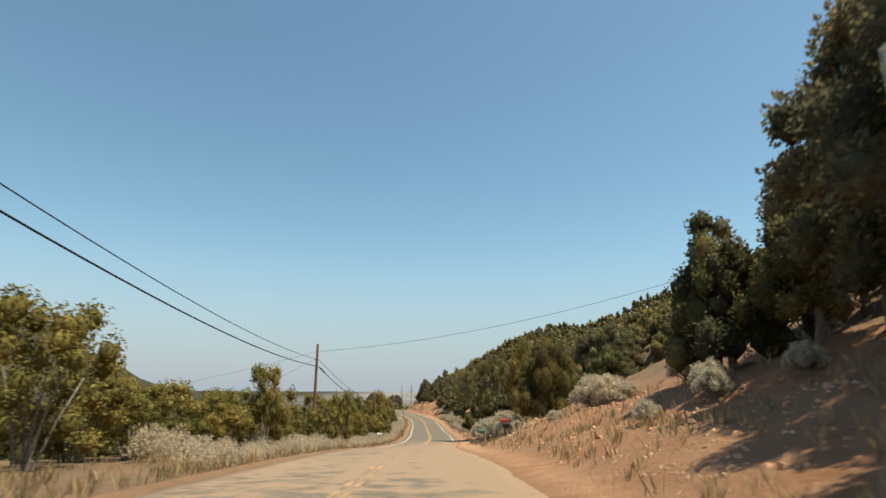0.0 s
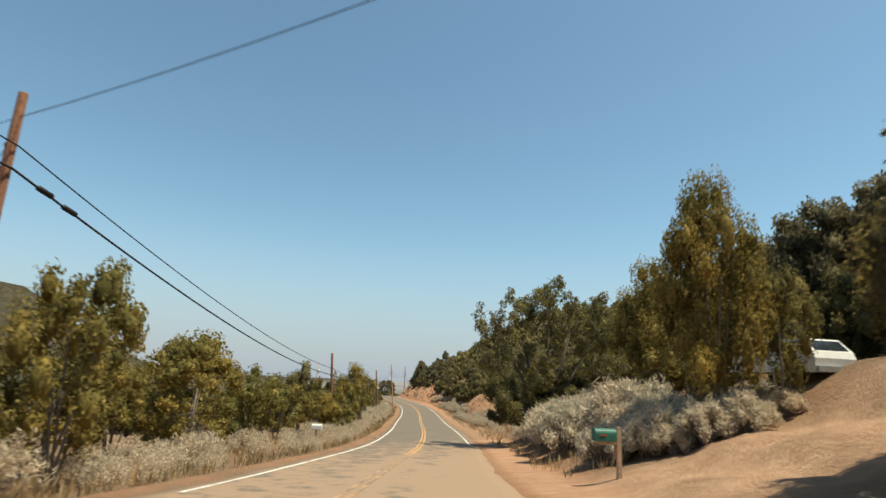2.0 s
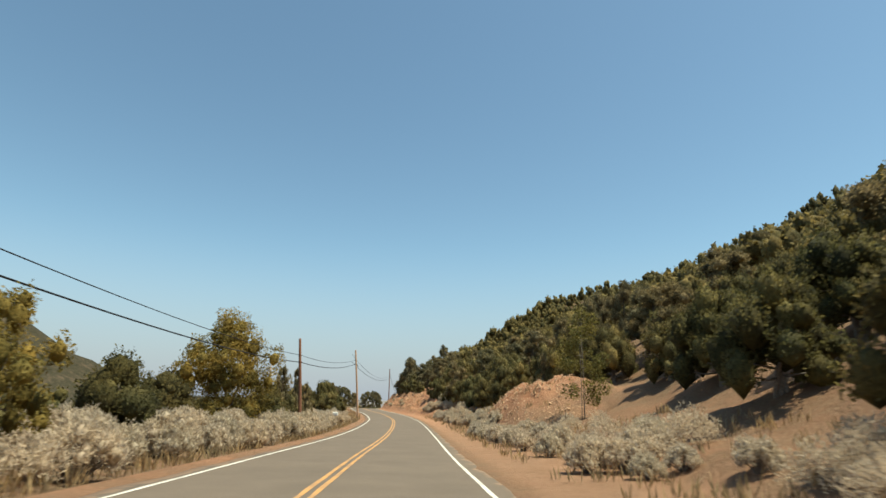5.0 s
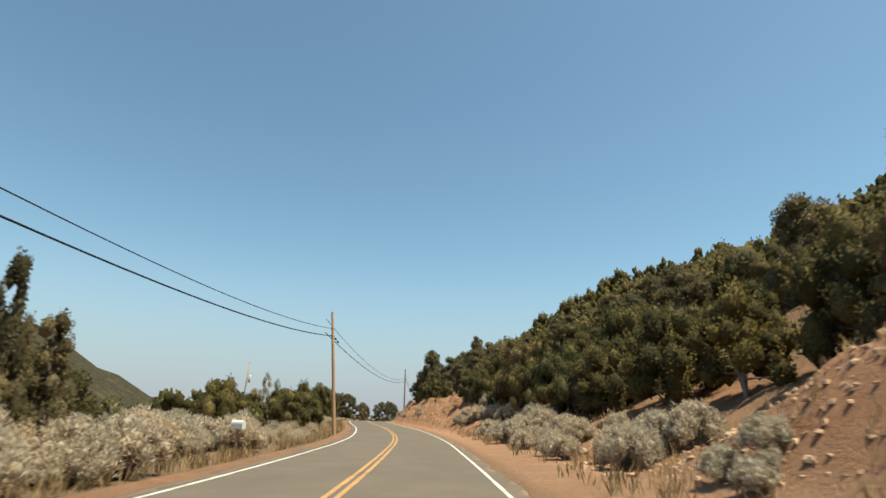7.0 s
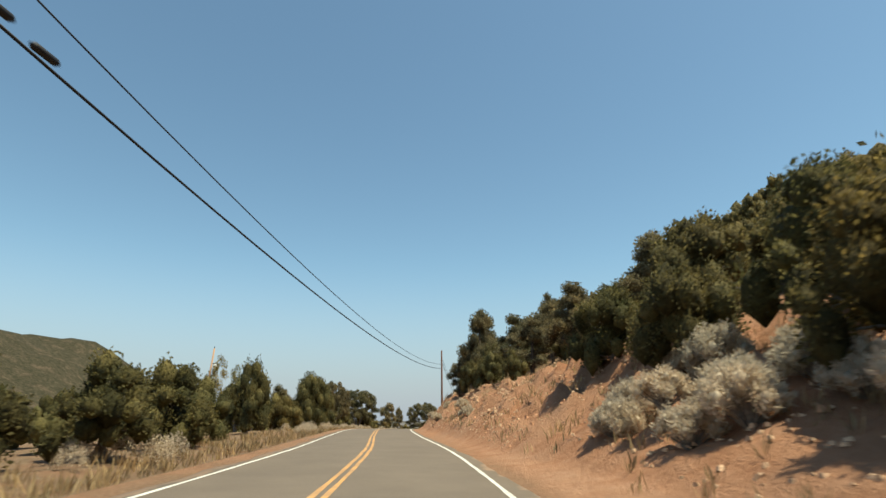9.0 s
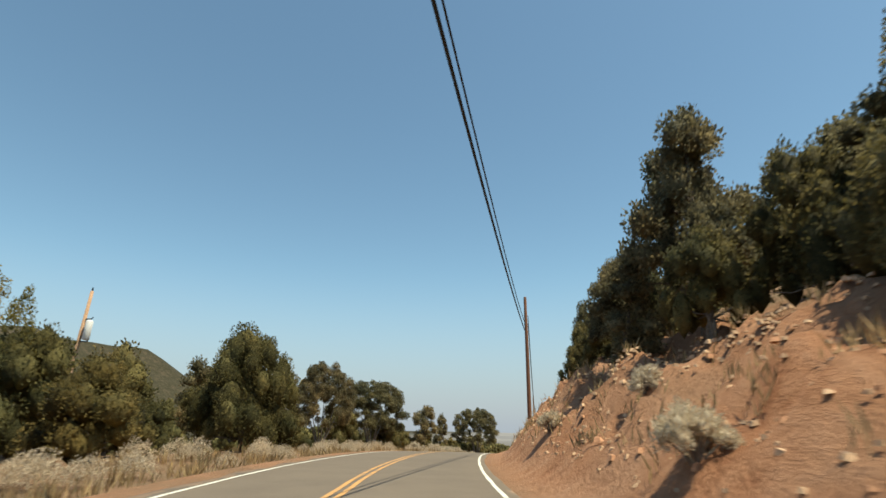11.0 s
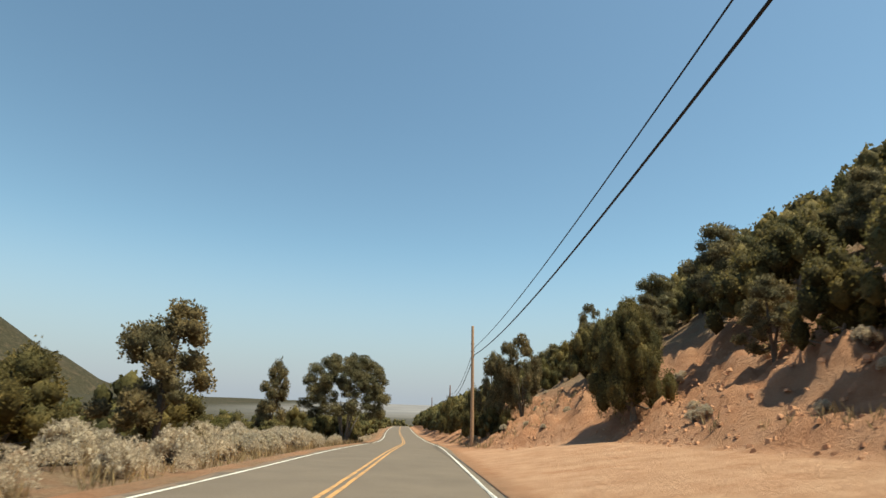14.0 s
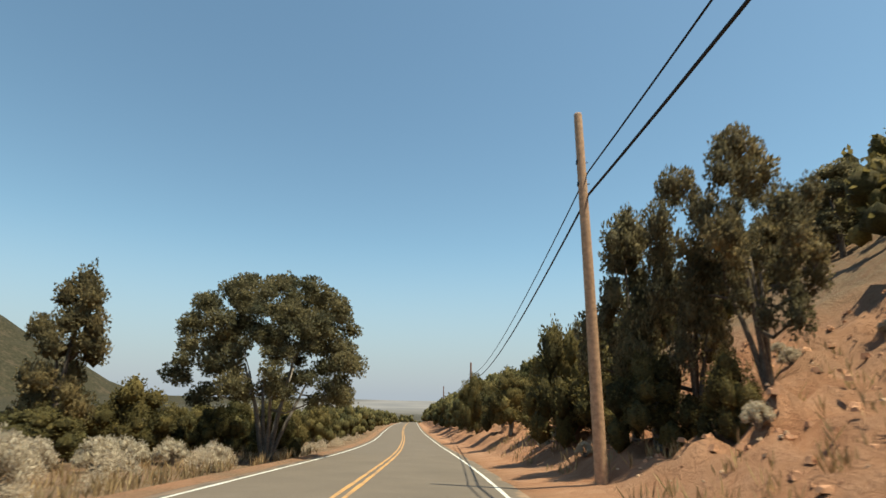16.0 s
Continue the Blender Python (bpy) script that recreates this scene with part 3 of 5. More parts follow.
def limb_tubes(trunks, lobes, rng, thick):
    """Trunks from the root to their heads, and limbs that fork outwards from them into each lobe."""
    pieces = []
    nodes = []
    for (x, y, h, lean_x, lean_y) in trunks:
        low = Vector((x, y, 0.15))
        mid = Vector((x + lean_x * 0.4 + rng.uniform(-0.1, 0.1), y + lean_y * 0.4 + rng.uniform(-0.1, 0.1), h * 0.5))
        top = Vector((x + lean_x, y + lean_y, h))
        pieces.append(tube([(x, y, -0.4), low, mid, top], [thick * 1.3, thick, thick * 0.75, thick * 0.4], 6))
        nodes += [(low.lerp(mid, 0.6), thick * 0.5), (mid, thick * 0.5), (mid.lerp(top, 0.35), thick * 0.42), (mid.lerp(top, 0.7), thick * 0.36), (top, thick * 0.3)]
    for (x, y, z, r, flat) in sorted(lobes, key=lambda q: q[0] ** 2 + q[1] ** 2 + 0.3 * q[2] ** 2):
        end = Vector((x, y, z))
        start, width = min(nodes, key=lambda q: (q[0] - end).length * (1.0 if q[0].z < z else 1.6) - 2.0 * q[1])
        mid = start.lerp(end, 0.5) + Vector((rng.uniform(-0.15, 0.15), rng.uniform(-0.15, 0.15), rng.uniform(-0.18, 0.05))) * (end - start).length
        w2 = width * 0.62
        pieces.append(tube([start, mid, end], [width * 0.85, w2, w2 * 0.6], 4))
        nodes += [(mid, w2), (end, w2 * 0.7)]
        for _ in range(2):
            v = Vector((rng.normal(), rng.normal(), rng.normal() * 0.6 + 0.5)).normalized()
            pieces.append(tube([end, end + v * r * 0.6, end + v * r * 1.05], [w2 * 0.5, w2 * 0.3, 0.004], 3))
    return joined(pieces)


def tree_thing(name, label, lobes, trunks, leaf, bark, rng, thick, per_area, size, category="tree", group="roadside trees", keep=0.72, bottom=-0.55, mass=0.82, level=1, broad=False):
    tree = tagged(new(name), label, category, group)
    v, f = limb_tubes(trunks, lobes, rng, thick)
    part("trunk", mesh_of("trunk", v, f, bark, True), tree, "rough forked bark trunk and limbs")
    p, n = crown_points(lobes, per_area, rng, keep, bottom)
    quads = leaf_cards(p, size, n, rng, 1.7, 0.9) if broad else sprays(p, size, n, rng)
    mv, mt = masses(lobes, level, mass, rng)
    part("crown", leafy_mesh("crown", quads, mv, mt, leaf), tree)
    return tree


def juniper_lobes(rng, h, w):
    """A dense crown down to the ground, of many upright plumes."""
    lobes = [(0.05 * w, 0, h * 0.36, w * 0.30, 1.0), (-0.08 * w, 0.06 * w, h * 0.55, w * 0.25, 1.1)]
    for k in range(rng.randint(26, 32)):
        a, q = k * 2.4 + rng.uniform(-0.5, 0.5), rng.uniform(0, 1) ** 0.9
        z = h * (0.13 + 0.72 * q)
        reach = w * 0.5 * math.sqrt(max(0.04, 1 - q ** 2.2)) * rng.uniform(0.5, 0.86)
        r = w * rng.uniform(0.085, 0.15)
        lobes.append((reach * math.cos(a), reach * math.sin(a), z, r, rng.uniform(1.1, 1.7)))
    return lobes


def pinyon_lobes(rng, h, w, low=0.2):
    """Tiers of rounded tufts, narrowing to an uneven top."""
    lobes = []
    for k in range(rng.randint(30, 36)):
        a, q = k * 2.4 + rng.uniform(-0.6, 0.6), rng.uniform(0, 1)
        z = h * (low + (0.93 - low) * q)
        reach = w * 0.5 * (1.0 - 0.72 * q ** 1.7) * rng.uniform(0.25, 0.92)
        lobes.append((reach * math.cos(a), reach * math.sin(a), z, w * rng.uniform(0.085, 0.145), rng.uniform(0.75, 1.05)))
    return lobes


def spreading_lobes(rng, h, w):
    """A broad domed crown of tufts held up on bare limbs."""
    lobes = []
    for k in range(rng.randint(38, 44)):
        a, q = k * 2.4 + rng.uniform(-0.5, 0.5), rng.uniform(0, 1) ** 0.8
        dome = math.sqrt(max(0.05, 1 - (1.35 * q - 0.35) ** 2)) if q > 0.26 else 0.72 + q
        z = h * (0.24 + 0.68 * q)
        reach = w * 0.5 * dome * rng.uniform(0.3, 0.93)
        lobes.append((reach * math.cos(a), reach * math.sin(a), z, w * rng.uniform(0.065, 0.11), rng.uniform(0.75, 1.0)))
    return lobes


def dome_lobes(rng, h, w):
    """A broad uneven crown of small tufts, hollow below, so that the limbs show."""
    lobes = []
    lean = rng.uniform(0, 6.28)
    for k in range(128):
        q = ((k + 0.5) / 128) ** 0.9
        a = k * 2.4 + rng.uniform(-0.35, 0.35)
        up = 0.29 + 0.65 * q
        ring = math.sqrt(max(0.02, 1 - ((up - 0.46) / 0.52) ** 2)) if up > 0.46 else 0.9
        reach = w * 0.46 * ring * rng.uniform(0.7, 1.02) * (1 + 0.06 * math.sin(2 * a + lean) + 0.06 * math.sin(5 * a))
        lobes.append((reach * math.cos(a), reach * math.sin(a), h * (up + rng.uniform(-0.035, 0.03) + 0.03 * math.sin(3 * a + lean)), w * rng.uniform(0.04, 0.078), rng.uniform(0.7, 1.0)))
    for k in range(16):
        a, q = rng.uniform(0, 6.28), rng.uniform(0.1, 0.7)
        lobes.append((w * 0.4 * q * math.cos(a), w * 0.4 * q * math.sin(a), h * rng.uniform(0.6, 0.8), w * 0.06, 0.9))
    return lobes


def cone_lobes(rng, h, w):
    lobes = [(0, 0, h * 0.3, w * 0.22, 1.3)]
    for k in range(26):
        q = k / 26
        a = k * 2.4 + rng.uniform(-0.7, 0.7)
        reach = w * 0.5 * (1 - q) ** 0.65 * rng.uniform(0.25, 1.05)
        lobes.append((reach * math.cos(a), reach * math.sin(a), h * (0.1 + 0.86 * q + rng.uniform(-0.04, 0.04)), w * (0.13 - 0.06 * q) * rng.uniform(0.7, 1.25), rng.uniform(1.2, 2.0)))
    return lobes


def broad_lobes(rng, h, w, low=0.2):
    lobes = []
    for k in range(rng.randint(30, 38)):
        a, q = k * 2.4 + rng.uniform(-0.6, 0.6), rng.uniform(0, 1) ** 0.85
        z = h * (low + (0.9 - low) * q)
        reach = w * 0.5 * math.sqrt(max(0.05, 1 - (1.7 * q - 0.6) ** 2 * 0.8)) * rng.uniform(0.3, 0.9)
        lobes.append((reach * math.cos(a), reach * math.sin(a), z, w * rng.uniform(0.07, 0.13), rng.uniform(1.0, 1.5)))
    return lobes


def variant(kind, k, seed):
    """One of the different trees of a kind, with its height and width."""
    rng = np.random.RandomState(seed + k)
    if kind == "juniper":
        h, w = 4.2, 4.2 + 0.3 * (k % 3)
        t = tree_thing("juniper_tree", "dense olive-green juniper tree on dry sloping ground", juniper_lobes(rng, h, w), [(0, 0, h * 0.5, 0.2, 0.1), (0.15, -0.1, h * 0.45, -0.5, 0.3), (-0.1, 0.1, h * 0.4, 0.1, -0.6)],
                       JUNIPER_LEAF, GREY_BARK, rng, 0.10, 84, 0.14, keep=0.92)
    elif kind == "pinyon":
        h, w = 6.2, 4.6 + 0.4 * (k % 3)
        t = tree_thing("pinyon_pine", "dark green pinyon pine on the dry slope", pinyon_lobes(rng, h, w), [(0, 0, h * 0.72, 0.3, 0.1), (0.1, 0, h * 0.55, -0.5, 0.4)],
                       PINE_LEAF, BARK, rng, 0.14, 84, 0.145, keep=0.88, bottom=-0.8, mass=0.74)
    elif kind == "open":
        h, w = 6.4, 6.0
        t = tree_thing("pinyon_pine", "spreading pinyon pine with bare limbs below its crown", spreading_lobes(rng, h, w), [(0, 0, h * 0.5, 0.3, 0.1), (0.1, 0, h * 0.5, -1.0, 0.5), (0, 0.1, h * 0.45, 0.9, -0.4), (0, 0, h * 0.42, 0.1, 1.1)],
                       PINE_LEAF, BARK, rng, 0.15, 130, 0.125, keep=0.8, bottom=-0.9, mass=0.6)
    elif kind == "cone":
        h, w = 5.4, 3.4
        t = tree_thing("conical_juniper", "dark narrow conical juniper on dry ground", cone_lobes(rng, h, w), [(0, 0, h * 0.85, 0.05, 0.05)], PINE_LEAF, BARK, rng, 0.12, 130, 0.13, keep=0.85, mass=0.85)
    elif kind == "great":
        h, w = 7.0, 7.6
        lobes = juniper_lobes(rng, h, w * 0.9) + [(x * 1.1, y * 1.1, z, r * 0.7, f) for x, y, z, r, f in juniper_lobes(rng, h, w)[2:]]
        t = tree_thing("juniper_tree", "large dense olive-green juniper tree on the bank", lobes, [(0, 0, h * 0.5, 0.3, 0.1), (0.2, -0.1, h * 0.45, -0.9, 0.4), (-0.1, 0.1, h * 0.4, 0.2, -1.0)], JUNIPER_LEAF, GREY_BARK, rng, 0.15, 150, 0.125, keep=0.92, mass=0.74, level=2, bottom=-0.95)
    elif kind == "dome":
        h, w = 9.0, 9.4
        t = tree_thing("pinyon_pine", "broad domed pinyon pine on several forked stems", dome_lobes(rng, h, w), [(0.18 * math.cos(j * 0.9), 0.18 * math.sin(j * 0.9), h * (0.46 + 0.07 * math.sin(j * 2.6)), (1.0 + 0.5 * (j % 3)) * math.cos(j * 0.9), (1.0 + 0.5 * (j % 3)) * math.sin(j * 0.9)) for j in range(7)],
                       PINE_LEAF, GREY_BARK, rng, 0.13, 150, 0.13, keep=0.8, bottom=-0.9, mass=0.58)
    elif kind == "elm":
        h, w = 9.0, 8.0
        t = tree_thing("elm_tree", "tall yellow-green broadleaf tree with an airy crown", broad_lobes(rng, h, w, 0.15) + [(x * 0.8, -y, z * 0.9, r, f) for x, y, z, r, f in broad_lobes(rng, h, w, 0.15)], [(0, 0, h * 0.65, 0.4, 0.2), (0.2, 0, h * 0.6, 1.3, 0.4), (-0.2, 0.1, h * 0.6, -1.3, -0.3), (0, -0.2, h * 0.55, 0.1, -1.2)],
                       BROAD_LEAF, GREY_BARK, rng, 0.09, 64, 0.09, keep=0.75, bottom=-0.95, mass=0.5, level=1, broad=True)
    elif kind == "airy":
        h, w = 7.0, 3.6
        lobes = [(x, y, z, r * 1.05, f) for x, y, z, r, f in broad_lobes(rng, h, w, 0.16)]
        t = tree_thing("sapling", "thin upright yellow-green broadleaf sapling with sparse leaves", lobes, [(0, 0, h * 0.8, 0.2, 0.1), (0.1, 0, h * 0.85, 0.7, 0.2), (-0.1, 0.1, h * 0.7, -0.6, -0.2)],
                       BROAD_LEAF, GREY_BARK, rng, 0.022, 70, 0.085, keep=0.4, bottom=-0.95, mass=0.2, level=1, broad=True)
    else:
        h, w = 5.2, 4.6
        t = tree_thing("elm_bush", "yellow-green broadleaf bush tree by the road", broad_lobes(rng, h, w), [(0, 0, h * 0.6, 0.3, 0.1), (0.2, 0, h * 0.6, 0.8, 0.3), (-0.2, 0.1, h * 0.55, -0.8, -0.2), (0, -0.2, h * 0.55, 0.1, -0.7), (0.1, 0.2, h * 0.5, 0.3, 0.8)],
                       BROAD_LEAF, GREY_BARK, rng, 0.055, 62, 0.085, keep=0.8, bottom=-0.95, mass=0.62, level=1, broad=True)
    return t, h, w


KINDS = {"juniper": (5, 100), "pinyon": (5, 200), "open": (3, 250), "cone": (2, 300), "broad": (4, 400), "elm": (2, 450), "dome": (2, 470), "great": (1, 480), "airy": (1, 490)}   # how many shapes, seed
STOCK = {}
PLACED = []


def plant(kind, y, d, h, w=None, which=None, turn=None):
    """One tree of a kind with its foot at y, d, h metres tall and w wide."""
    rng = random.Random(int(y * 37 + d * 101))
    count, seed = KINDS[kind]
    k = rng.randrange(count) if which is None else which % count
    fresh = (kind, k) not in STOCK
    if fresh:
        STOCK[kind, k] = variant(kind, k, seed)
    t, h0, w0 = STOCK[kind, k]
    sz = h / h0
    sx = sz if w is None else w / w0
    at = on_road(y, d, -0.06)
    m = Matrix.Translation(at) @ Matrix.Rotation(rng.uniform(0, 6.28) if turn is None else turn, 4, "Z")
    ob = t if fresh else copy_thing(t, m)
    ob.matrix_basis = m
    ob.scale = (sx, sx, sz)
    PLACED.append((at.x, y, max(1.0, (w or sz * w0) * 0.42)))
    return ob


# trees one can tell apart, with a few unseen shade trees: kind, y, d, height, width
for row in (
        # uphill side
        # pines at y 4.5, 5 and 9.5 stand unseen, added to shade the bank
        ("pinyon", 13.6, 11.5, 10.2, 5.6), ("pinyon", 4.5, 8.6, 9.0, 5.0), ("pinyon", 9.5, 13.5, 10, 5.6), ("pinyon", 20, 14.5, 7.0, 5.0), ("pinyon", 7.8, 9.6, 9.5, 5.6), ("pinyon", 10.6, 10.0, 8.6, 5.0), ("pinyon", 17.5, 14.0, 8.0, 5.4), ("juniper", 16.4, 11.6, 4.6, 4.0), ("pinyon", 5.0, 12.0, 9.0, 6.5), ("juniper", 19.8, 10.6, 5.2, 4.0), ("cone", 20.4, 10.4, 6.4, 4.6), ("juniper", 27, 18, 3.0, 3.2),
        ("juniper", 37, 20, 3.2, 3.6), ("great", 49.4, 10.2, 7.7, 6.6), ("juniper", 43, 22, 3.6, 4), ("elm", 61.2, 9.7, 9.7, 4.4), ("broad", 60.6, 11.7, 5.4, 2.6), ("pinyon", 69.6, 17.6, 8.8, 4.8), ("pinyon", 68.6, 19.2, 9.4, 4.8), ("pinyon", 67.6, 20.8, 9.6, 5.0), ("pinyon", 65.6, 21.4, 9.2, 5.0), ("juniper", 67.8, 16.6, 4.8, 4.2), ("juniper", 66, 18.6, 4.8, 4.2), ("juniper", 63.6, 18.8, 4.4, 3.8), ("pinyon", 62.6, 20.5, 7.0, 5.2), ("juniper", 69.5, 14.6, 5.2, 4.2), ("pinyon", 66.8, 22.6, 7.2, 5.2), ("pinyon", 71.5, 16.8, 7.4, 4.6), ("pinyon", 73, 19.8, 7.2, 5.4), ("pinyon", 75, 16.8, 7.0, 5),
        ("elm", 74.5, 12.4, 8.8, 6.4), ("broad", 70, 12.5, 5.0, 5), ("juniper", 56, 18, 5, 5.4), ("pinyon", 69, 23.5, 6.6, 5.4),
        ("juniper", 92, 10, 4.2, 4.4), ("juniper", 97, 14, 5, 5), ("juniper", 104, 11.5, 4.6, 4.6), ("juniper", 110, 9.5, 4.0, 4.2), ("airy", 137.6, 11.0, 7.6, 4.0),
        ("juniper", 120, 12.5, 4.4, 4.6), ("juniper", 128, 15, 5, 5), ("juniper", 162, 15, 5.6, 5), ("cone", 159, 14.5, 6.0, 4), ("juniper", 152, 15.6, 4.8, 4.6), ("juniper", 156.5, 15.2, 5.2, 4.8), ("juniper", 147, 16.4, 5.0, 4.8), ("juniper", 166, 12.6, 4.6, 4.4),
        ("juniper", 178.5, 9.3, 3.8, 3.8), ("juniper", 183, 10.6, 4.4, 4.2), ("juniper", 191, 9.2, 4.2, 4.0), ("juniper", 197.5, 8.8, 4.0, 3.8), ("juniper", 204.5, 8.4, 3.8, 3.6), ("juniper", 211, 8.6, 4.0, 3.8), ("pinyon", 264.6, 20.7, 8.4, 5.0), ("pinyon", 163, 20, 8.2, 4.2), ("pinyon", 170, 19, 7.4, 4.4), ("pinyon", 158.5, 22, 8.4, 4.4), ("pinyon", 167, 23, 8.0, 4.4),
        ("juniper", 171, 12, 5.2, 5.6), ("juniper", 176, 10.2, 4.2, 4.4), ("juniper", 180.5, 13.4, 5.6, 5.4), ("juniper", 184.5, 15.5, 5.4, 5), ("juniper", 187, 10.2, 4.6, 4.6), ("pinyon", 194.8, 9.4, 6.6, 4.6),
        ("juniper", 201, 10.5, 4.6, 4.6), ("juniper", 208, 11, 4.4, 4.4), ("pinyon", 215, 12.5, 5.8, 4.6),
        ("pinyon", 229, 13.5, 6.0, 5.0), ("pinyon", 236, 11.8, 6.2, 5.6), ("juniper", 233, 9.5, 3.0, 2.6), ("pinyon", 243.5, 12.2, 6.2, 5.2), ("juniper", 240.5, 9.2, 3.8, 3.8), ("juniper", 245.5, 10.2, 4.4, 4.0), ("pinyon", 250.8, 9.5, 9.3, 5.4), ("pinyon", 254.6, 10.4, 8.4, 5.4), ("juniper", 247, 8.0, 3.4, 2.8),
        ("pinyon", 252.1, 7.2, 4.8, 3.4), ("juniper", 259, 10, 4.8, 4.4), ("pinyon", 264.5, 9.8, 6.6, 4.4), ("pinyon", 270.5, 12.4, 7.2, 4.8), ("juniper", 272.0, 9.4, 4.4, 3.4), ("pinyon", 277.6, 9.8, 7.8, 3.8), ("pinyon", 276.5, 12.2, 7.2, 4.2), ("juniper", 286.2, 10.4, 5.2, 3.4), ("pinyon", 283.2, 11.8, 7.8, 3.8), ("pinyon", 288.5, 14.2, 7.4, 4.4), ("pinyon", 293.5, 16.4, 6.4, 4.6), ("juniper", 274.5, 8.8, 3.6, 3.4), ("juniper", 267.4, 9.4, 3.4, 3.4), ("juniper", 270.2, 9.0, 3.2, 3.2), ("juniper", 265, 12.4, 4.2, 3.8),
        ("juniper", 289, 16.5, 5, 4.6), ("juniper", 297, 17.5, 5.2, 5), ("juniper", 305, 18.5, 5, 5), ("great", 318.4, 11.4, 6.6, 4.6), ("juniper", 300, 13.2, 3.2, 3.0), ("juniper", 307, 15, 4.0, 3.6), ("juniper", 294.5, 13.0, 2.4, 2.4), ("pinyon", 312, 15.5, 4.4, 3.6), ("juniper", 318, 18.5, 5.4, 5), 
        ("open", 335.4, 8.3, 7.9, 3.9), ("open", 337.2, 7.2, 8.3, 3.4), ("pinyon", 338.8, 6.1, 7.6, 3.4), ("juniper", 344.2, 5.3, 5.2, 3.6), ("juniper", 337.5, 6.2, 2.8, 3.0), ("juniper", 342.0, 6.4, 3.2, 3.4), ("juniper", 346.5, 6.4, 3.4, 3.4), ("open", 355.1, 20.3, 8.2, 4.2), ("juniper", 334.6, 6.9, 2.1, 1.7), ("juniper", 331.4, 12.6, 5.0, 3.4), ("pinyon", 333.8, 13.8, 5.0, 3.6), ("juniper", 329.6, 13.4, 4.8, 3.2), ("juniper", 336.6, 15.6, 4.4, 3.2), ("pinyon", 329, 17, 4.4, 3.6), ("juniper", 352, 16.0, 3.6, 3.4), ("juniper", 352, 6.8, 4.4, 3.8),
        ("juniper", 360, 5.6, 4.4, 4.2), ("juniper", 368, 6.4, 5.0, 4.8), ("great", 380, 5.6, 6.2, 4.8), ("juniper", 388, 7.5, 5.2, 5),
        # valley side
        ("broad", 18.6, -13.0, 5.9, 5.4), ("broad", 12, -16, 6.2, 6.5), ("broad", 24, -14.6, 5.0, 5.2), ("broad", 36.6, -10.6, 5.8, 4.0), ("broad", 41, -15, 4.8, 5), ("broad", 30, -14, 4, 4.4),
        ("broad", 55.4, -8.9, 5.6, 3.4), ("broad", 52.3, -10.2, 4.2, 3.6), ("broad", 61, -13, 6.0, 5.0), ("broad", 66, -10.8, 5.0, 4.6), ("broad", 71, -13.5, 6.2, 5.4), ("broad", 77, -12, 5.0, 4.8),
        ("juniper", 95.6, -13.7, 6.4, 4.2), ("broad", 94.5, -12.2, 5.4, 2.6), ("broad", 86, -14.5, 3.8, 4.2), ("broad", 92.5, -9.4, 3.2, 3.2), ("broad", 99.6, -11.2, 5.0, 3.0), ("broad", 104, -9.3, 5.3, 3.4), ("juniper", 108, -11.5, 3.6, 3.8), ("broad", 116, -11, 5.0, 3.8), ("juniper", 124, -11.5, 3.8, 4),
        ("elm", 143, -13.8, 9.2, 8.2), ("juniper", 146, -11.2, 3.0, 4.2), ("cone", 157.3, -12.8, 6.1, 2.7), ("cone", 157.9, -11.5, 5.9, 2.0), ("cone", 159.0, -10.8, 4.4, 2.4), ("juniper", 160.5, -12.6, 3.4, 3.2), ("cone", 156.0, -13.0, 5.1, 2.2), ("juniper", 151, -12.3, 3.3, 3.4), ("juniper", 153, -12.8, 4.0, 3.2), ("juniper", 155, -13.4, 4.2, 3.2), ("juniper", 156.4, -11.8, 3.0, 3.0), ("juniper", 165, -14.5, 3.6, 4), ("juniper", 131, -13, 3.8, 4.2),
        ("juniper", 187, -15.5, 4.6, 4.6), ("juniper", 199, -12.0, 4.0, 4.6), ("juniper", 205, -10.6, 3.6, 4.0), ("juniper", 212, -11.5, 4.2, 4.6), ("juniper", 219, -12.6, 4.0, 4.6), ("juniper", 193, -17.5, 4.6, 4.8),
        ("juniper", 236, -13.4, 6.3, 4.4), ("juniper", 243, -16.5, 5.4, 5), ("juniper", 249, -12.5, 3.8, 4.4), ("juniper", 253, -19.5, 6.4, 5.6), ("juniper", 260, -20, 6.6, 5.8), ("airy", 252, -22, 9.6, 3.0), ("airy", 252.4, -19.9, 8.3, 2.5), ("juniper", 246, -23, 6.0, 5.4), ("pinyon", 268, -18.5, 6.8, 5.2), ("great", 262.3, -12.5, 7.5, 6.8), ("juniper", 256, -16, 4.6, 5), ("dome", 281.5, -14.4, 8.0, 6.6), ("pinyon", 272, -15.0, 6.8, 5.6), ("juniper", 277, -17.5, 5, 5),
        ("dome", 290.9, -12.4, 7.4, 8.2), ("juniper", 287, -14.5, 4.8, 4.6), ("pinyon", 299, -14.4, 4.8, 5.0), ("juniper", 295, -12, 4.0, 4.2), ("pinyon", 312.8, -11.2, 6.8, 5.0), ("juniper", 308, -14, 4, 4.2), ("juniper", 317, -12.5, 3.4, 3.8),
        ("pinyon", 344.3, -14.7, 8.2, 4.0), ("dome", 352, -8.4, 9.9, 10.2), ("juniper", 347, -13, 3.6, 4), ("juniper", 350.5, -10.6, 2.4, 3.2), ("juniper", 354.5, -8.6, 2.6, 3.4), ("juniper", 358, -9.5, 3.4, 4), ("juniper", 364, -11, 3.6, 4.4), ("juniper", 375, -10, 3.6, 4.4), ("juniper", 386, -11, 4, 4.6)):
    plant(*row)

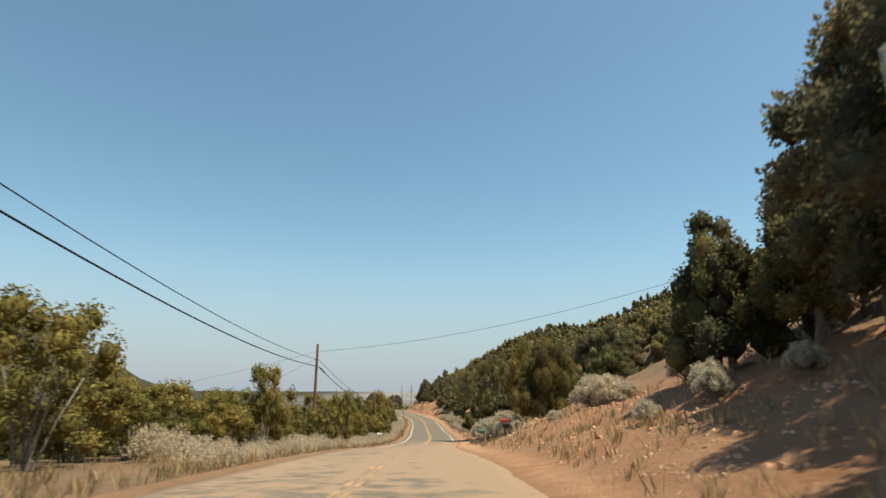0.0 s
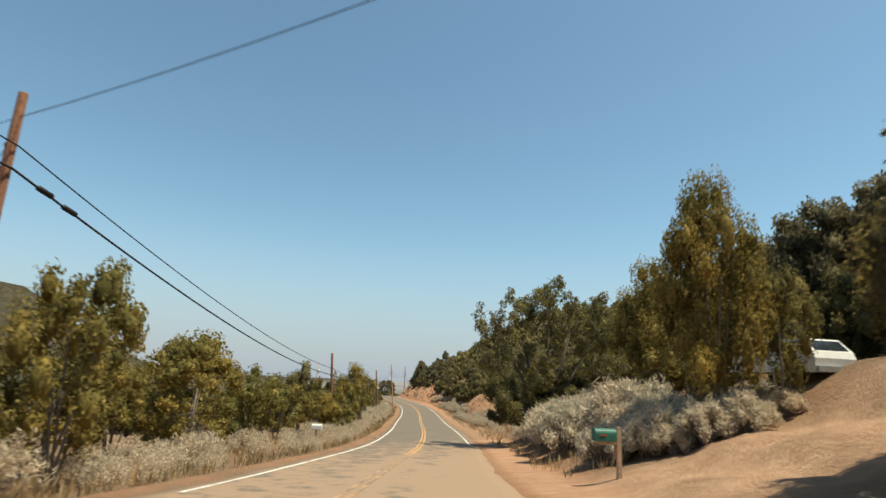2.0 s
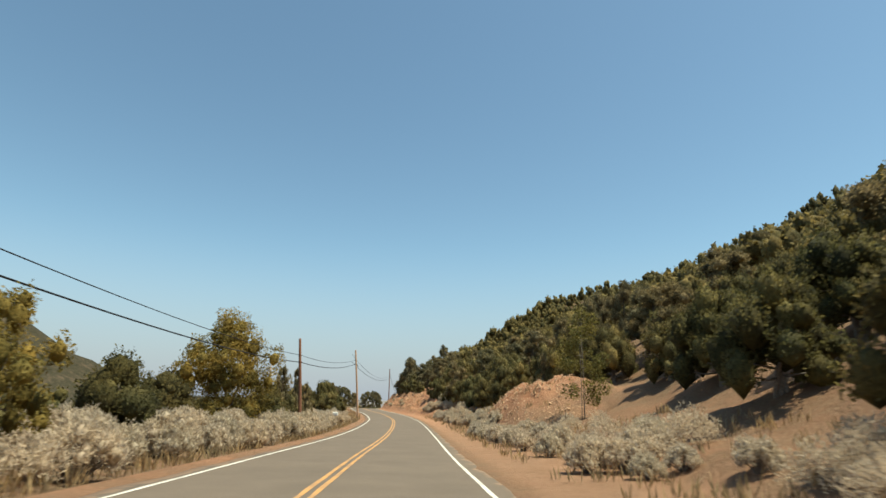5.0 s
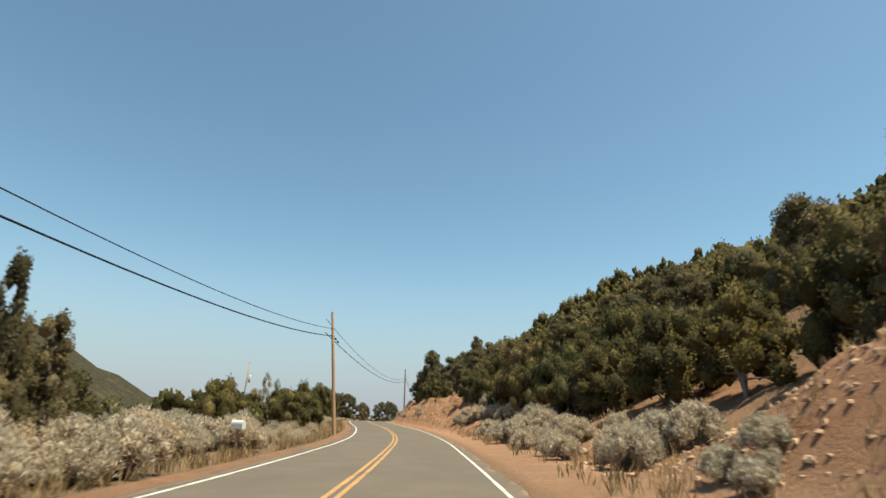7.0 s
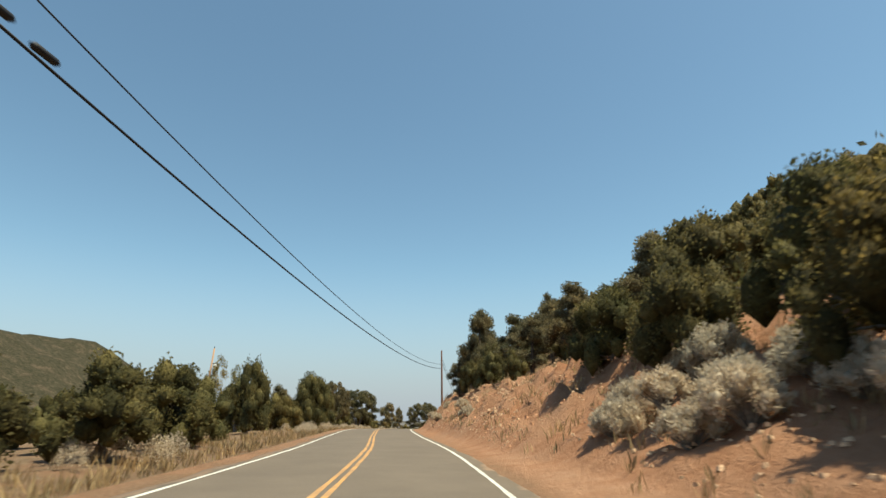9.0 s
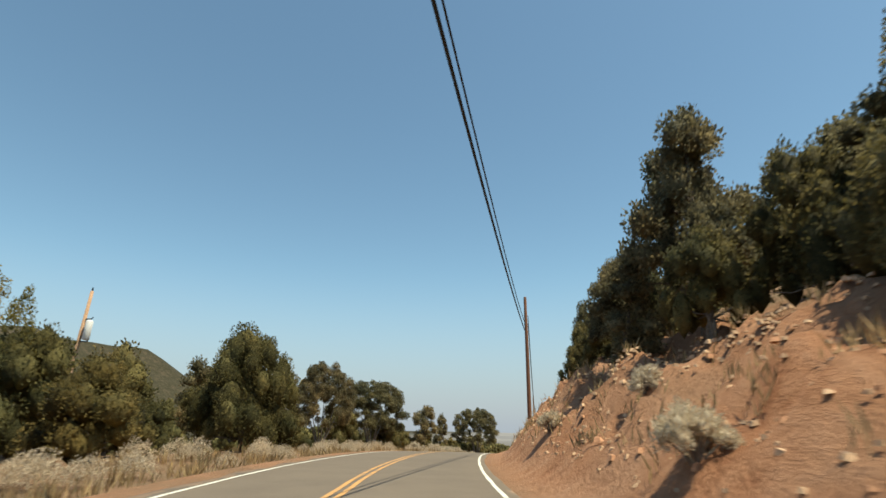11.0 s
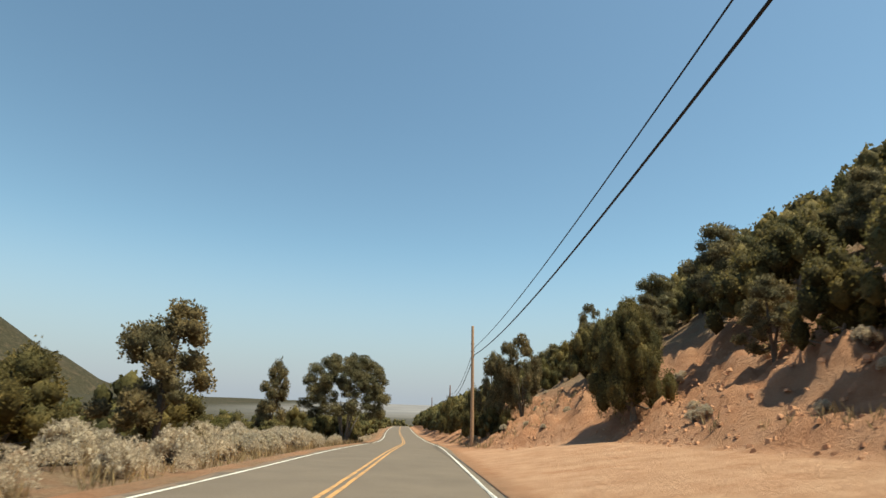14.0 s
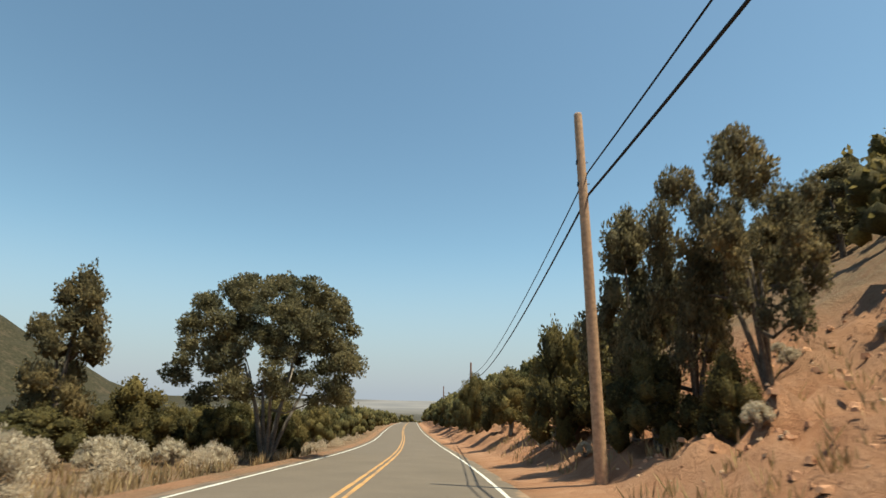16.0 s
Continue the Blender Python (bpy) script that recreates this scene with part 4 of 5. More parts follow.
# the thicket along the valley side of the first stretch, and scattered trees on the slopes
_r = random.Random(31)
for k in range(34):
    plant("broad", _r.uniform(22, 116), _r.uniform(-19, -10.8), _r.uniform(2.6, 4.4), _r.uniform(3.2, 4.8))
for k in range(22):
    plant("juniper" if k % 3 else "broad", _r.uniform(330, 382), _r.uniform(-20, -11.5), _r.uniform(2.2, 3.6), _r.uniform(2.8, 4.2))
for k in range(22):
    plant("pinyon" if k % 2 == 0 else "juniper", _r.uniform(284, 322), _r.uniform(20, 29), _r.uniform(3.8, 5.8), _r.uniform(3.6, 5.0))


# ---- far woods: one mesh of many small trees ----
def woods(name, label, spots, leaf, seed, cards, size, tufts, level):
    """Many small trees in one mesh: lumpy bodies with tufts standing out."""
    rng = np.random.RandomState(seed)
    moulds = []
    for k in range(8):
        lobes = juniper_lobes(rng, 1.0, 0.95)
        lobes = lobes[:2] + [lobes[i] for i in rng.choice(np.arange(2, len(lobes)), tufts, replace=False)]
        lobes = lobes[:2] + [(x, y, z, r * 1.25, f) for x, y, z, r, f in lobes[2:]]
        p, n = crown_points(lobes, 500, rng, 0.9)
        pick = rng.choice(len(p), cards, replace=len(p) < cards)
        moulds.append((sprays(p[pick], size, n[pick], rng, 0.34), *masses(lobes, level, 0.9, rng)))
    quads, verts, tris, count = [], [], [], 0
    for (x, y, z, h) in spots:
        q, v, t = moulds[rng.randint(8)]
        a = rng.uniform(0, 6.28)
        c, s = math.cos(a), math.sin(a)
        w = h * rng.uniform(0.8, 1.15)
        move = lambda m: np.stack([(m[..., 0] * c - m[..., 1] * s) * w + x, (m[..., 0] * s + m[..., 1] * c) * w + y, m[..., 2] * h + z - 0.1], -1)
        quads.append(move(q))
        verts.append(move(v))
        tris.append(t + count)
        count += len(v)
    return tagged(new(name, leafy_mesh(name, np.concatenate(quads), np.concatenate(verts), np.concatenate(tris), leaf)), label, "woodland", kind="stuff")


def scatter(seed, count, y0, y1, d0, d1, lo, hi, gap):
    """Random spots (x, y, z, height) clear of the trees already placed and of each other."""
    rng = np.random.RandomState(seed)
    ys = rng.uniform(y0, y1, count)
    xs = road_x(np.minimum(ys, 760)) + d0 + (d1 - d0) * rng.uniform(0, 1, count) ** 1.25
    hs = rng.uniform(lo, hi, count)
    hs = np.where((ys < 110) & (xs > 0), hs * 0.8, hs)   # lower trees on the first slope
    zs = land(xs, ys)
    cells, spots = {}, []
    for x, y, r in PLACED:
        cells.setdefault((int(x // 8), int(y // 8)), []).append((x, y, r))
    for x, y, z, h in zip(xs.tolist(), ys.tolist(), zs.tolist(), hs.tolist()):
        near = [q for i in (-1, 0, 1) for j in (-1, 0, 1) for q in cells.get((int(x // 8) + i, int(y // 8) + j), ())]
        d = x - float(road_x(y))
        if (y < 62 and 0 < d < 23) or (326 < y < 358 and 0 < d < 20.5) or (50 < y < 70 and 8 < d < 19.5):
            continue
        if all((x - a) ** 2 + (y - b) ** 2 > (gap + r) ** 2 for a, b, r in near):
            spots.append((x, y, z, h))
            cells.setdefault((int(x // 8), int(y // 8)), []).append((x, y, 0.9))
    return spots


for x, y, z, h in scatter(11, 330, 2, 400, 14.2, 24, 3.8, 5.6, 1.9):   # the front of the hillside woods, tree by tree
    plant("pinyon" if h > 5.1 else "juniper", y, x - float(road_x(y)), h * (1.2 if h > 5.1 else 1.0), h * 0.98)
woods("hillside_woods", "olive-green juniper and pinyon woods on the near hillside", scatter(1, 2300, 2, 420, 21, 50, 3.4, 5.6, 1.5), JUNIPER_LEAF, 7, 190, 0.085, 13, 1)
woods("upper_woods", "olive-green juniper woods high on the hillside", scatter(4, 4600, 2, 760, 50, 180, 3.4, 5.4, 1.5), JUNIPER_LEAF, 17, 28, 0.13, 6, 1)
woods("valley_woods", "olive-green bushes and junipers in the valley", scatter(2, 2300, 2, 600, -17, -150, 2.6, 4.4, 1.5), JUNIPER_LEAF, 8, 60, 0.11, 8, 1)
woods("roadside_woods", "olive-green junipers along the far stretch of road", scatter(5, 700, 395, 620, 5.5, 16, 3.4, 5.2, 1.3) + scatter(6, 700, 392, 620, -8.5, -19, 3.0, 4.6, 1.3), JUNIPER_LEAF, 19, 120, 0.085, 12, 1)
woods("far_woods", "dark juniper woods beyond the bend", scatter(3, 900, 560, 900, -150, 260, 3.5, 5.5, 2.0), JUNIPER_LEAF, 9, 24, 0.15, 5, 1)


# ---- sagebrush ----
SAGE_QUADS = []


def sage_bush(seed):
    rng = np.random.RandomState(seed)
    bush = tagged(new("sagebrush"), "pale grey-green sagebrush clump on the verge", "shrub", "sagebrush along the road")
    puffs = []
    for k in range(26):
        a, q = k * 2.4 + rng.uniform(-0.4, 0.4), math.sqrt((k + 0.5) / 26)
        puffs.append((0.5 * q * math.cos(a), 0.5 * q * math.sin(a), (0.82 - 0.5 * q ** 2) * rng.uniform(0.75, 1.1), rng.uniform(0.1, 0.16), rng.uniform(1.3, 1.9)))
    p, n = crown_points(puffs, 760, rng, 0.5, -1.0)
    quads = sprays(p, 0.098, n * (0.7, 0.7, 0.4), rng, 0.11, 0.75)
    mv, mt = masses(puffs, 1, 0.62, rng)
    part("foliage", leafy_mesh("foliage", quads, mv, mt, SAGE_LEAF), bush)
    SAGE_QUADS.append(quads)
    v, f = joined([tube([(0, 0, -0.1), (x * 0.35, y * 0.35, z * 0.35), (x, y, z)], [0.03, 0.018, 0.006], 4) for x, y, z, _r1, _f1 in puffs])
    tagged(part("stem", mesh_of("stem", v, f, GREY_BARK), bush, "grey woody forked stem"), kind="stuff")
    return bush


SAGE = [sage_bush(500 + k) for k in range(4)]
sage_used = set()
sage_rest = []


def sage(y, d, size, k, single):
    if 163 < y < 171 and -9.8 < d < 0:   # open ground before the mailbox
        return
    at = on_road(y, d, -0.03)
    a = (y * 3.7 + d) % 6.28
    m = Matrix.Translation(at) @ Matrix.Rotation(a, 4, "Z")
    k = k % 4
    if not single:
        q = SAGE_QUADS[k][::4] * (size * 1.15, size * 1.15, size)
        c, s = math.cos(a), math.sin(a)
        sage_rest.append(np.stack([q[..., 0] * c - q[..., 1] * s + at.x, q[..., 0] * s + q[..., 1] * c + at.y, q[..., 2] + at.z], -1))
        return
    ob = copy_thing(SAGE[k], m) if k in sage_used else SAGE[k]
    sage_used.add(k)
    ob.matrix_basis = m
    ob.scale = (size * 1.15, size * 1.15, size)


_r = random.Random(77)
for y0, y1, d0, d1, count, lo, hi, single in (
        (14, 40, 6.5, 10, 8, 0.8, 1.3, 1), (29, 33, 7.4, 9.8, 6, 1.4, 1.9, 1), (60, 66, 5.6, 7.6, 7, 1.0, 1.6, 1), (65, 80, 5.4, 9.6, 34, 1.5, 2.5, 1), (84, 135, 5.4, 9, 46, 0.7, 1.3, 0), (112, 140, 4.8, 8, 26, 0.6, 1.2, 1), (160, 205, 5.0, 8.5, 50, 0.8, 1.5, 1),
        (20, 120, -11, -7.4, 120, 0.8, 1.4, 0), (59.5, 64, 6.2, 9.4, 9, 1.2, 1.8, 1), (110, 175, -13, -8, 112, 1.1, 1.9, 1), (165, 215, -12, -8, 30, 0.7, 1.3, 0), (238, 345, -10.5, -7.8, 78, 0.6, 1.1, 0), (305, 345, -13.5, -8.2, 44, 0.9, 1.5, 1),
        (345, 400, -9, -7.6, 24, 0.6, 1.0, 0), (222, 262, 3.6, 6, 6, 0.6, 1.0, 1), (328, 350, 4.5, 7, 6, 0.4, 0.7, 1), (285, 322, 10.5, 16, 22, 0.4, 0.8, 1), (324, 350, 5.5, 13, 22, 0.3, 0.6, 1), (136, 156, 4.6, 6.8, 30, 0.5, 0.95, 1), (59, 64.5, 8.4, 11.6, 16, 0.9, 1.5, 1)):
    for k in range(count):
        sage(_r.uniform(y0, y1), _r.uniform(d0, d1), _r.uniform(lo, hi), _r.randrange(4), single)
tagged(new("sagebrush_fringe", quads_mesh("sagebrush_fringe", np.concatenate(sage_rest), SAGE_LEAF)), "pale grey sagebrush fringe along both verges", "shrubs", kind="stuff")


# ---- dry grass ----
def grass(name, label, seed, count, y0, y1, d0, d1, lo, hi):
    rng = np.random.RandomState(seed)
    y = rng.uniform(y0, y1, count)
    d = rng.uniform(d0, d1, count)
    keep = ~((d > 0) & (((y > 270) & (y < 327) & (d < 10.5)) | ((y > 46) & (y < 60)))) & (lump(51, d, y, 5) > -0.15 + 0.5 * rng.uniform(-1, 1, count))
    y, d = np.repeat(y[keep], 7), np.repeat(d[keep], 7)
    n = len(y)
    x = road_x(y) + d + rng.normal(0, 0.09, n)
    y = y + rng.normal(0, 0.09, n)
    root = np.stack([x, y, land(x, y) - 0.02], 1)
    h = rng.uniform(lo, hi, n)[:, None]
    tip = root + np.stack([rng.normal(0, 0.3, n), rng.normal(0, 0.3, n), np.ones(n)], 1) * h
    side = np.stack([rng.normal(0, 1, n), rng.normal(0, 1, n), 0 * x], 1)
    side /= np.linalg.norm(side, axis=1, keepdims=True)
    w = 0.014 + 0.012 * rng.uniform(0, 1, n)[:, None]
    mid = root * 0.55 + tip * 0.45
    quads = np.stack([root - side * w * 0.5, mid + side * w, tip, mid - side * w], 1)
    return tagged(new(name, quads_mesh(name, quads, GRASS_LEAF)), label, "grass", kind="stuff")


grass("verge_grass", "dry straw-coloured grass on the valley verge", 61, 5200, 5, 360, -11, -6.6, 0.25, 0.6)
grass("bank_grass", "dry straw-coloured grass on the bank", 62, 5200, 5, 360, 3.6, 11, 0.2, 0.5)


# ---- the big elm by the road ----
def big_elm():
    """A many-stemmed elm: open heads of leaves on bare limbs, a drooping limb towards the road and a dense skirt."""
    rng = np.random.RandomState(909)
    elm = tagged(new("elm_tree"), "large half-bare elm tree overhanging the road", "tree", "roadside trees")
    elm.location = on_road(82.8, 6.9, -0.1)
    heads = [  # across, height, radius
        (-3.8, 7.9, 1.6), (-1.9, 9.1, 1.5), (0.6, 10.3, 1.5), (1.5, 8.7, 1.8), (3.8, 9.3, 1.4), (4.6, 7.7, 1.8), (2.5, 6.8, 1.9), (4.2, 5.4, 1.9),
        (-3.6, 5.4, 1.1), (-0.8, 5.1, 1.4), (-0.2, 2.6, 1.7), (-2.4, 2.4, 1.5), (2.4, 2.5, 1.7)]
    lobes, low = [], []
    for x, z, r in heads:
        for depth in (-1.8, 0.2, 2.1):
            for _ in range(9):
                v = Vector((rng.normal(), rng.normal(), rng.normal())).normalized() * r * rng.uniform(0.4, 1.3)
                q = (x + v.x, depth + v.y + 0.35 * x * (1 if depth > 0 else -1) * 0.3, z + v.z * 0.9, rng.uniform(0.26, 0.5) * (1.4 if z < 4 else 1.0), rng.uniform(0.9, 1.3))
                if q[2] > 0.6:
                    lobes.append(q)
                    if z < 4:
                        low.append(q)
    trunks = [(0, 0, 8.6, 0.5, 0.3), (0.25, 0.1, 7.4, 3.6, 0.6), (-0.2, 0.1, 7.2, -2.9, -0.6), (0.1, -0.25, 7.6, 1.4, -1.6), (-0.1, 0.25, 7.0, -1.2, 1.6), (0.3, 0, 4.6, 3.6, -0.8), (-0.3, -0.1, 4.8, -3.1, 0.3)]
    v, f = limb_tubes(trunks, lobes, rng, 0.15)
    part("trunk", mesh_of("trunk", v, f, BARK, True), elm, "dark forked trunk with many limbs")
    twigs = []   # bare twigs that hang and reach past the leaves
    for (x, y, z, r, _f) in lobes:
        for _ in range(4):
            a = rng.uniform(0, 6.28)
            p0 = Vector((x, y, z))
            p1 = p0 + Vector((math.cos(a), math.sin(a), rng.uniform(-0.2, 0.8))) * r * 1.1
            p2 = p1 + Vector((math.cos(a) * 0.5, math.sin(a) * 0.5, rng.uniform(-1.2, 0.4))) * r * 0.9
            twigs.append(tube([p0, p1, p2], [0.026, 0.016, 0.006], 3))
    v, f = joined(twigs)
    tagged(part("twig_spray", mesh_of("twig_spray", v, f, GREY_BARK), elm, "bare grey hanging twigs"), kind="stuff")
    p, n = crown_points(lobes, 84, rng, 0.35, -1.0)
    thin = rng.uniform(0, 1, len(p)) < np.where(p[:, 2] < 4.5, 1.0, np.where(p[:, 0] < -2.2, 0.62, 0.82))
    mv, mt = masses(low, 1, 0.7, rng)
    part("crown", leafy_mesh("crown", leaf_cards(p[thin], 0.1, n[thin], rng, 1.9, 0.9), mv, mt, ELM_LEAF), elm)
    return elm


big_elm()


# ---- stones ----
def stone_mesh(name, seed):
    rng = np.random.RandomState(seed)
    bm = bmesh.new()
    bmesh.ops.create_icosphere(bm, subdivisions=1, radius=0.5)
    for v in bm.verts:
        v.co *= 1 + rng.uniform(-0.28, 0.22)
        v.co.z *= 0.72
    me = bpy.data.meshes.new(name)
    bm.to_mesh(me)
    bm.free()
    me.materials.append(ROCK)
    return me


STONES = [stone_mesh("stone", 700 + k) for k in range(6)]
_r = random.Random(5)
for y0, y1, d0, d1, count, lo, hi in ((36, 47, 4.6, 9, 40, 0.12, 0.34), (140, 160, 6.6, 12, 40, 0.14, 0.4), (143, 154, 6.2, 9, 44, 0.12, 0.38), (155, 178, 4.8, 9, 40, 0.1, 0.27), (215, 252, 4.2, 8.6, 80, 0.07, 0.18), (258, 270, 5, 10, 20, 0.12, 0.35), (318, 336, 6, 12, 9, 0.1, 0.25)):
    for k in range(count):
        y, d, s = _r.uniform(y0, y1), _r.uniform(d0, d1), _r.uniform(lo, hi) * _r.uniform(0.6, 1.0)
        ob = tagged(new("stone", STONES[_r.randrange(6)]), "pale tan stone lying on the red bank", "stone", "stones on the banks")
        ob.matrix_basis = Matrix.Translation(on_road(y, d, 0.12 * s)) @ Euler((_r.uniform(-0.4, 0.4), _r.uniform(-0.4, 0.4), _r.uniform(0, 6.28))).to_matrix().to_4x4()
        ob.scale = (s * _r.uniform(0.8, 1.5), s, s * _r.uniform(0.7, 1.1))


def rubble(seed, count, y0, y1, d0, d1, lo, hi):
    """Small stones too many to count, as one array of tetra-like chips."""
    rng = np.random.RandomState(seed)
    y, d = rng.uniform(y0, y1, count), rng.uniform(d0, d1, count)
    x = road_x(y) + d
    z = land(x, y)
    s = rng.uniform(lo, hi, count)
    base = np.array([(-0.5, -0.4, -0.2), (0.5, -0.45, -0.2), (0.45, 0.5, -0.2), (-0.5, 0.45, -0.2), (-0.3, -0.25, 0.35), (0.28, -0.3, 0.42), (0.3, 0.28, 0.3), (-0.25, 0.3, 0.38)])
    sides = [(0, 1, 5, 4), (1, 2, 6, 5), (2, 3, 7, 6), (3, 0, 4, 7), (4, 5, 6, 7)]
    v = base[None] + rng.uniform(-0.16, 0.16, (count, 8, 3))
    a = rng.uniform(0, 6.28, count)
    c, q = np.cos(a)[:, None], np.sin(a)[:, None]
    v = np.stack([v[..., 0] * c - v[..., 1] * q, v[..., 0] * q + v[..., 1] * c, v[..., 2]], -1) * s[:, None, None] + np.stack([x, y, z], -1)[:, None]
    return v[:, sides].reshape(-1, 4, 3)


chips = np.concatenate([rubble(71, 900, 36, 50, 4.2, 10, 0.04, 0.14), rubble(72, 1500, 139, 161, 6, 13, 0.04, 0.16), rubble(73, 1300, 158, 205, 4.6, 10, 0.04, 0.13), rubble(74, 2600, 208, 272, 3.4, 10, 0.04, 0.13), *[rubble(80 + k, 150, y, y + 3.6, d, d + 1.8, 0.05, 0.17) for k, (y, d) in enumerate(((216, 4.6), (221, 6.2), (225, 7.4), (229, 5.2), (232, 7.8), (236, 6.4), (239, 8.2), (243, 6.8), (246, 5.4), (251, 6.0), (256, 7.6), (264, 7.0), (41, 6.5), (44, 8)))], rubble(75, 350, 324, 350, 4.5, 12, 0.03, 0.1), rubble(76, 700, 8, 36, 3.6, 9, 0.03, 0.1)])
CLOD = plain_material("clod", (0.47, 0.25, 0.145), 0.98, 0, 6, 0.3, 0.04)
clods = np.concatenate([rubble(91, 600, 321, 350, 5.0, 13, 0.05, 0.2), rubble(92, 900, 282, 320, 9.6, 17, 0.05, 0.24), rubble(93, 350, 208, 272, 3.6, 9.5, 0.06, 0.2), rubble(94, 220, 155, 205, 5.5, 9.5, 0.08, 0.26), rubble(95, 200, 8, 46, 4.2, 9, 0.06, 0.22)])
tagged(new("earth_clods", quads_mesh("earth_clods", clods, CLOD)), "lumps of crumbled red earth on the banks", "earth clods", kind="stuff")
tagged(new("rubble", quads_mesh("rubble", chips, ROCK)), "small loose tan stones on the banks", "stones", kind="stuff")


# ---- roadside furniture ----
RED_PAINT = plain_material("red_paint", (0.42, 0.035, 0.03), 0.5, 0, 5, 0.25)
BLACK_PAINT = plain_material("black_paint", (0.02, 0.02, 0.022), 0.45, 0, 5, 0.3)
WHITE_METAL = plain_material("white_metal", (0.62, 0.62, 0.6), 0.45, 0, 5, 0.08)
GREEN_PLASTIC = plain_material("green_plastic", (0.03, 0.11, 0.085), 0.5, 0, 5, 0.2)
GREY_METAL = plain_material("grey_metal", (0.35, 0.35, 0.35), 0.5, 0.6, 8, 0.15)
POST_WOOD = plain_material("post_wood", (0.36, 0.25, 0.17), 0.9, 0, 10, 0.3, 0.004)
GLASS_DARK, _n, _l, _b = material("window_glass", 0.08, 0.6)
_b.inputs["Base Color"].default_value = (0.02, 0.025, 0.03, 1)
RUBBER = plain_material("tyre_rubber", (0.02, 0.02, 0.02), 0.9)


def arch(w, length, h, sides=10, grow=0.0):
    """A mailbox body: a box with a rounded top, along y."""
    half = w / 2 + grow
    ring = [(-half, 0 - grow), (half, 0 - grow)] + [(half * math.cos(a), h - half + half * math.sin(a)) for a in [math.pi * k / sides for k in range(sides + 1)]]
    n = len(ring)
    v = [(x, -length / 2, z) for x, z in ring] + [(x, length / 2, z) for x, z in ring]
    f = [tuple(range(n)), tuple(reversed(range(n, 2 * n)))] + [(k, k + n, (k + 1) % n + n, (k + 1) % n) for k in range(n)]
    return v, f


def mailbox(y, d, colour, label, height, turn, post=POST_WOOD, w=0.2, length=0.5):
    box_ = tagged(new("mailbox"), label, "mailbox", "roadside mailboxes")
    box_.matrix_basis = Matrix.Translation(on_road(y, d)) @ Matrix.Rotation(radians(turn), 4, "Z")
    v, f = box(-0.05, -0.05, -0.3, 0.05, 0.05, height)
    part("post", mesh_of("post", v, f, post), box_, "square wooden post")
    v, f = box(-w * 0.45, -length * 0.45, height, w * 0.45, length * 0.45, height + 0.03)
    part("shelf", mesh_of("shelf", v, f, post), box_, "wooden shelf")
    v, f = arch(w, length, w * 1.25)
    body = part("body", mesh_of("body", [(x, yy, z + height + 0.03) for x, yy, z in v], f, colour), box_)
    v, f = arch(w, 0.03, w * 1.25, 10, 0.006)
    part("door", mesh_of("door", [(x, yy - length / 2 - 0.012, z + height + 0.03) for x, yy, z in v], f, colour), body)
    v, f = joined([box(w / 2 + 0.004, -0.1, height + 0.1, w / 2 + 0.014, -0.08, height + 0.3), box(w / 2 + 0.004, -0.1, height + 0.25, w / 2 + 0.014, -0.02, height + 0.31)])
    part("flag", mesh_of("flag", v, f, RED_PAINT), body, "small red signal flag")
    return box_


mailbox(78.8, -8.5, WHITE_METAL, "white metal mailbox on a wooden post by the verge", 1.12, 90, w=0.26, length=0.62)
mailbox(170.2, -8.9, WHITE_METAL, "white metal mailbox on a wooden post among sagebrush", 1.05, 80, w=0.32, length=0.55)
mailbox(171.0, -9.2, BLACK_PAINT, "black metal mailbox on a wooden post beside a white one", 1.05, 80, w=0.26, length=0.55)
mailbox(47.0, 6.0, RED_PAINT, "faded red metal mailbox at a dirt driveway", 1.25, 80, BLACK_PAINT, w=0.24, length=0.6)
mailbox(45.9, 6.0, BLACK_PAINT, "black metal mailbox at a dirt driveway", 0.85, 85, BLACK_PAINT, w=0.3, length=0.55)


def arm_mailbox(y, d):
    """A mailbox carried on an arm beside its post, broadside to the road."""
    thing = tagged(new("mailbox"), "dark green metal mailbox on an arm of a pale wooden post", "mailbox", "roadside mailboxes")
    thing.matrix_basis = Matrix.Translation(on_road(y, d)) @ Matrix.Rotation(radians(6), 4, "Z")
    v, f = box(-0.06, -0.06, -0.3, 0.06, 0.06, 1.38)
    part("post", mesh_of("post", v, f, POST_WOOD), thing, "pale square wooden post")
    v, f = box(-0.62, -0.05, 0.9, -0.061, 0.05, 0.99)
    part("arm", mesh_of("arm", v, f, POST_WOOD), thing, "pale wooden arm")
    v, f = box(-0.1, 0.062, 0.5, 0.04, 0.1, 0.98)
    part("brace", mesh_of("brace", v, f, POST_WOOD), thing)
    v, f = arch(0.3, 0.6, 0.34)
    body = part("body", mesh_of("body", [(yy - 0.4, x, z + 0.992) for x, yy, z in v], f, GREEN_PLASTIC), thing, "dark green sheet metal body")
    v, f = arch(0.3, 0.03, 0.34, 10, 0.006)
    part("door", mesh_of("door", [(yy - 0.72, x, z + 0.998) for x, yy, z in v], f, GREEN_PLASTIC), body)
    v, f = box(-0.6, -0.166, 1.14, -0.42, -0.154, 1.17)
    part("flag", mesh_of("flag", v, f, RED_PAINT), body, "small red signal flag")
    return thing


arm_mailbox(57.9, 5.15)


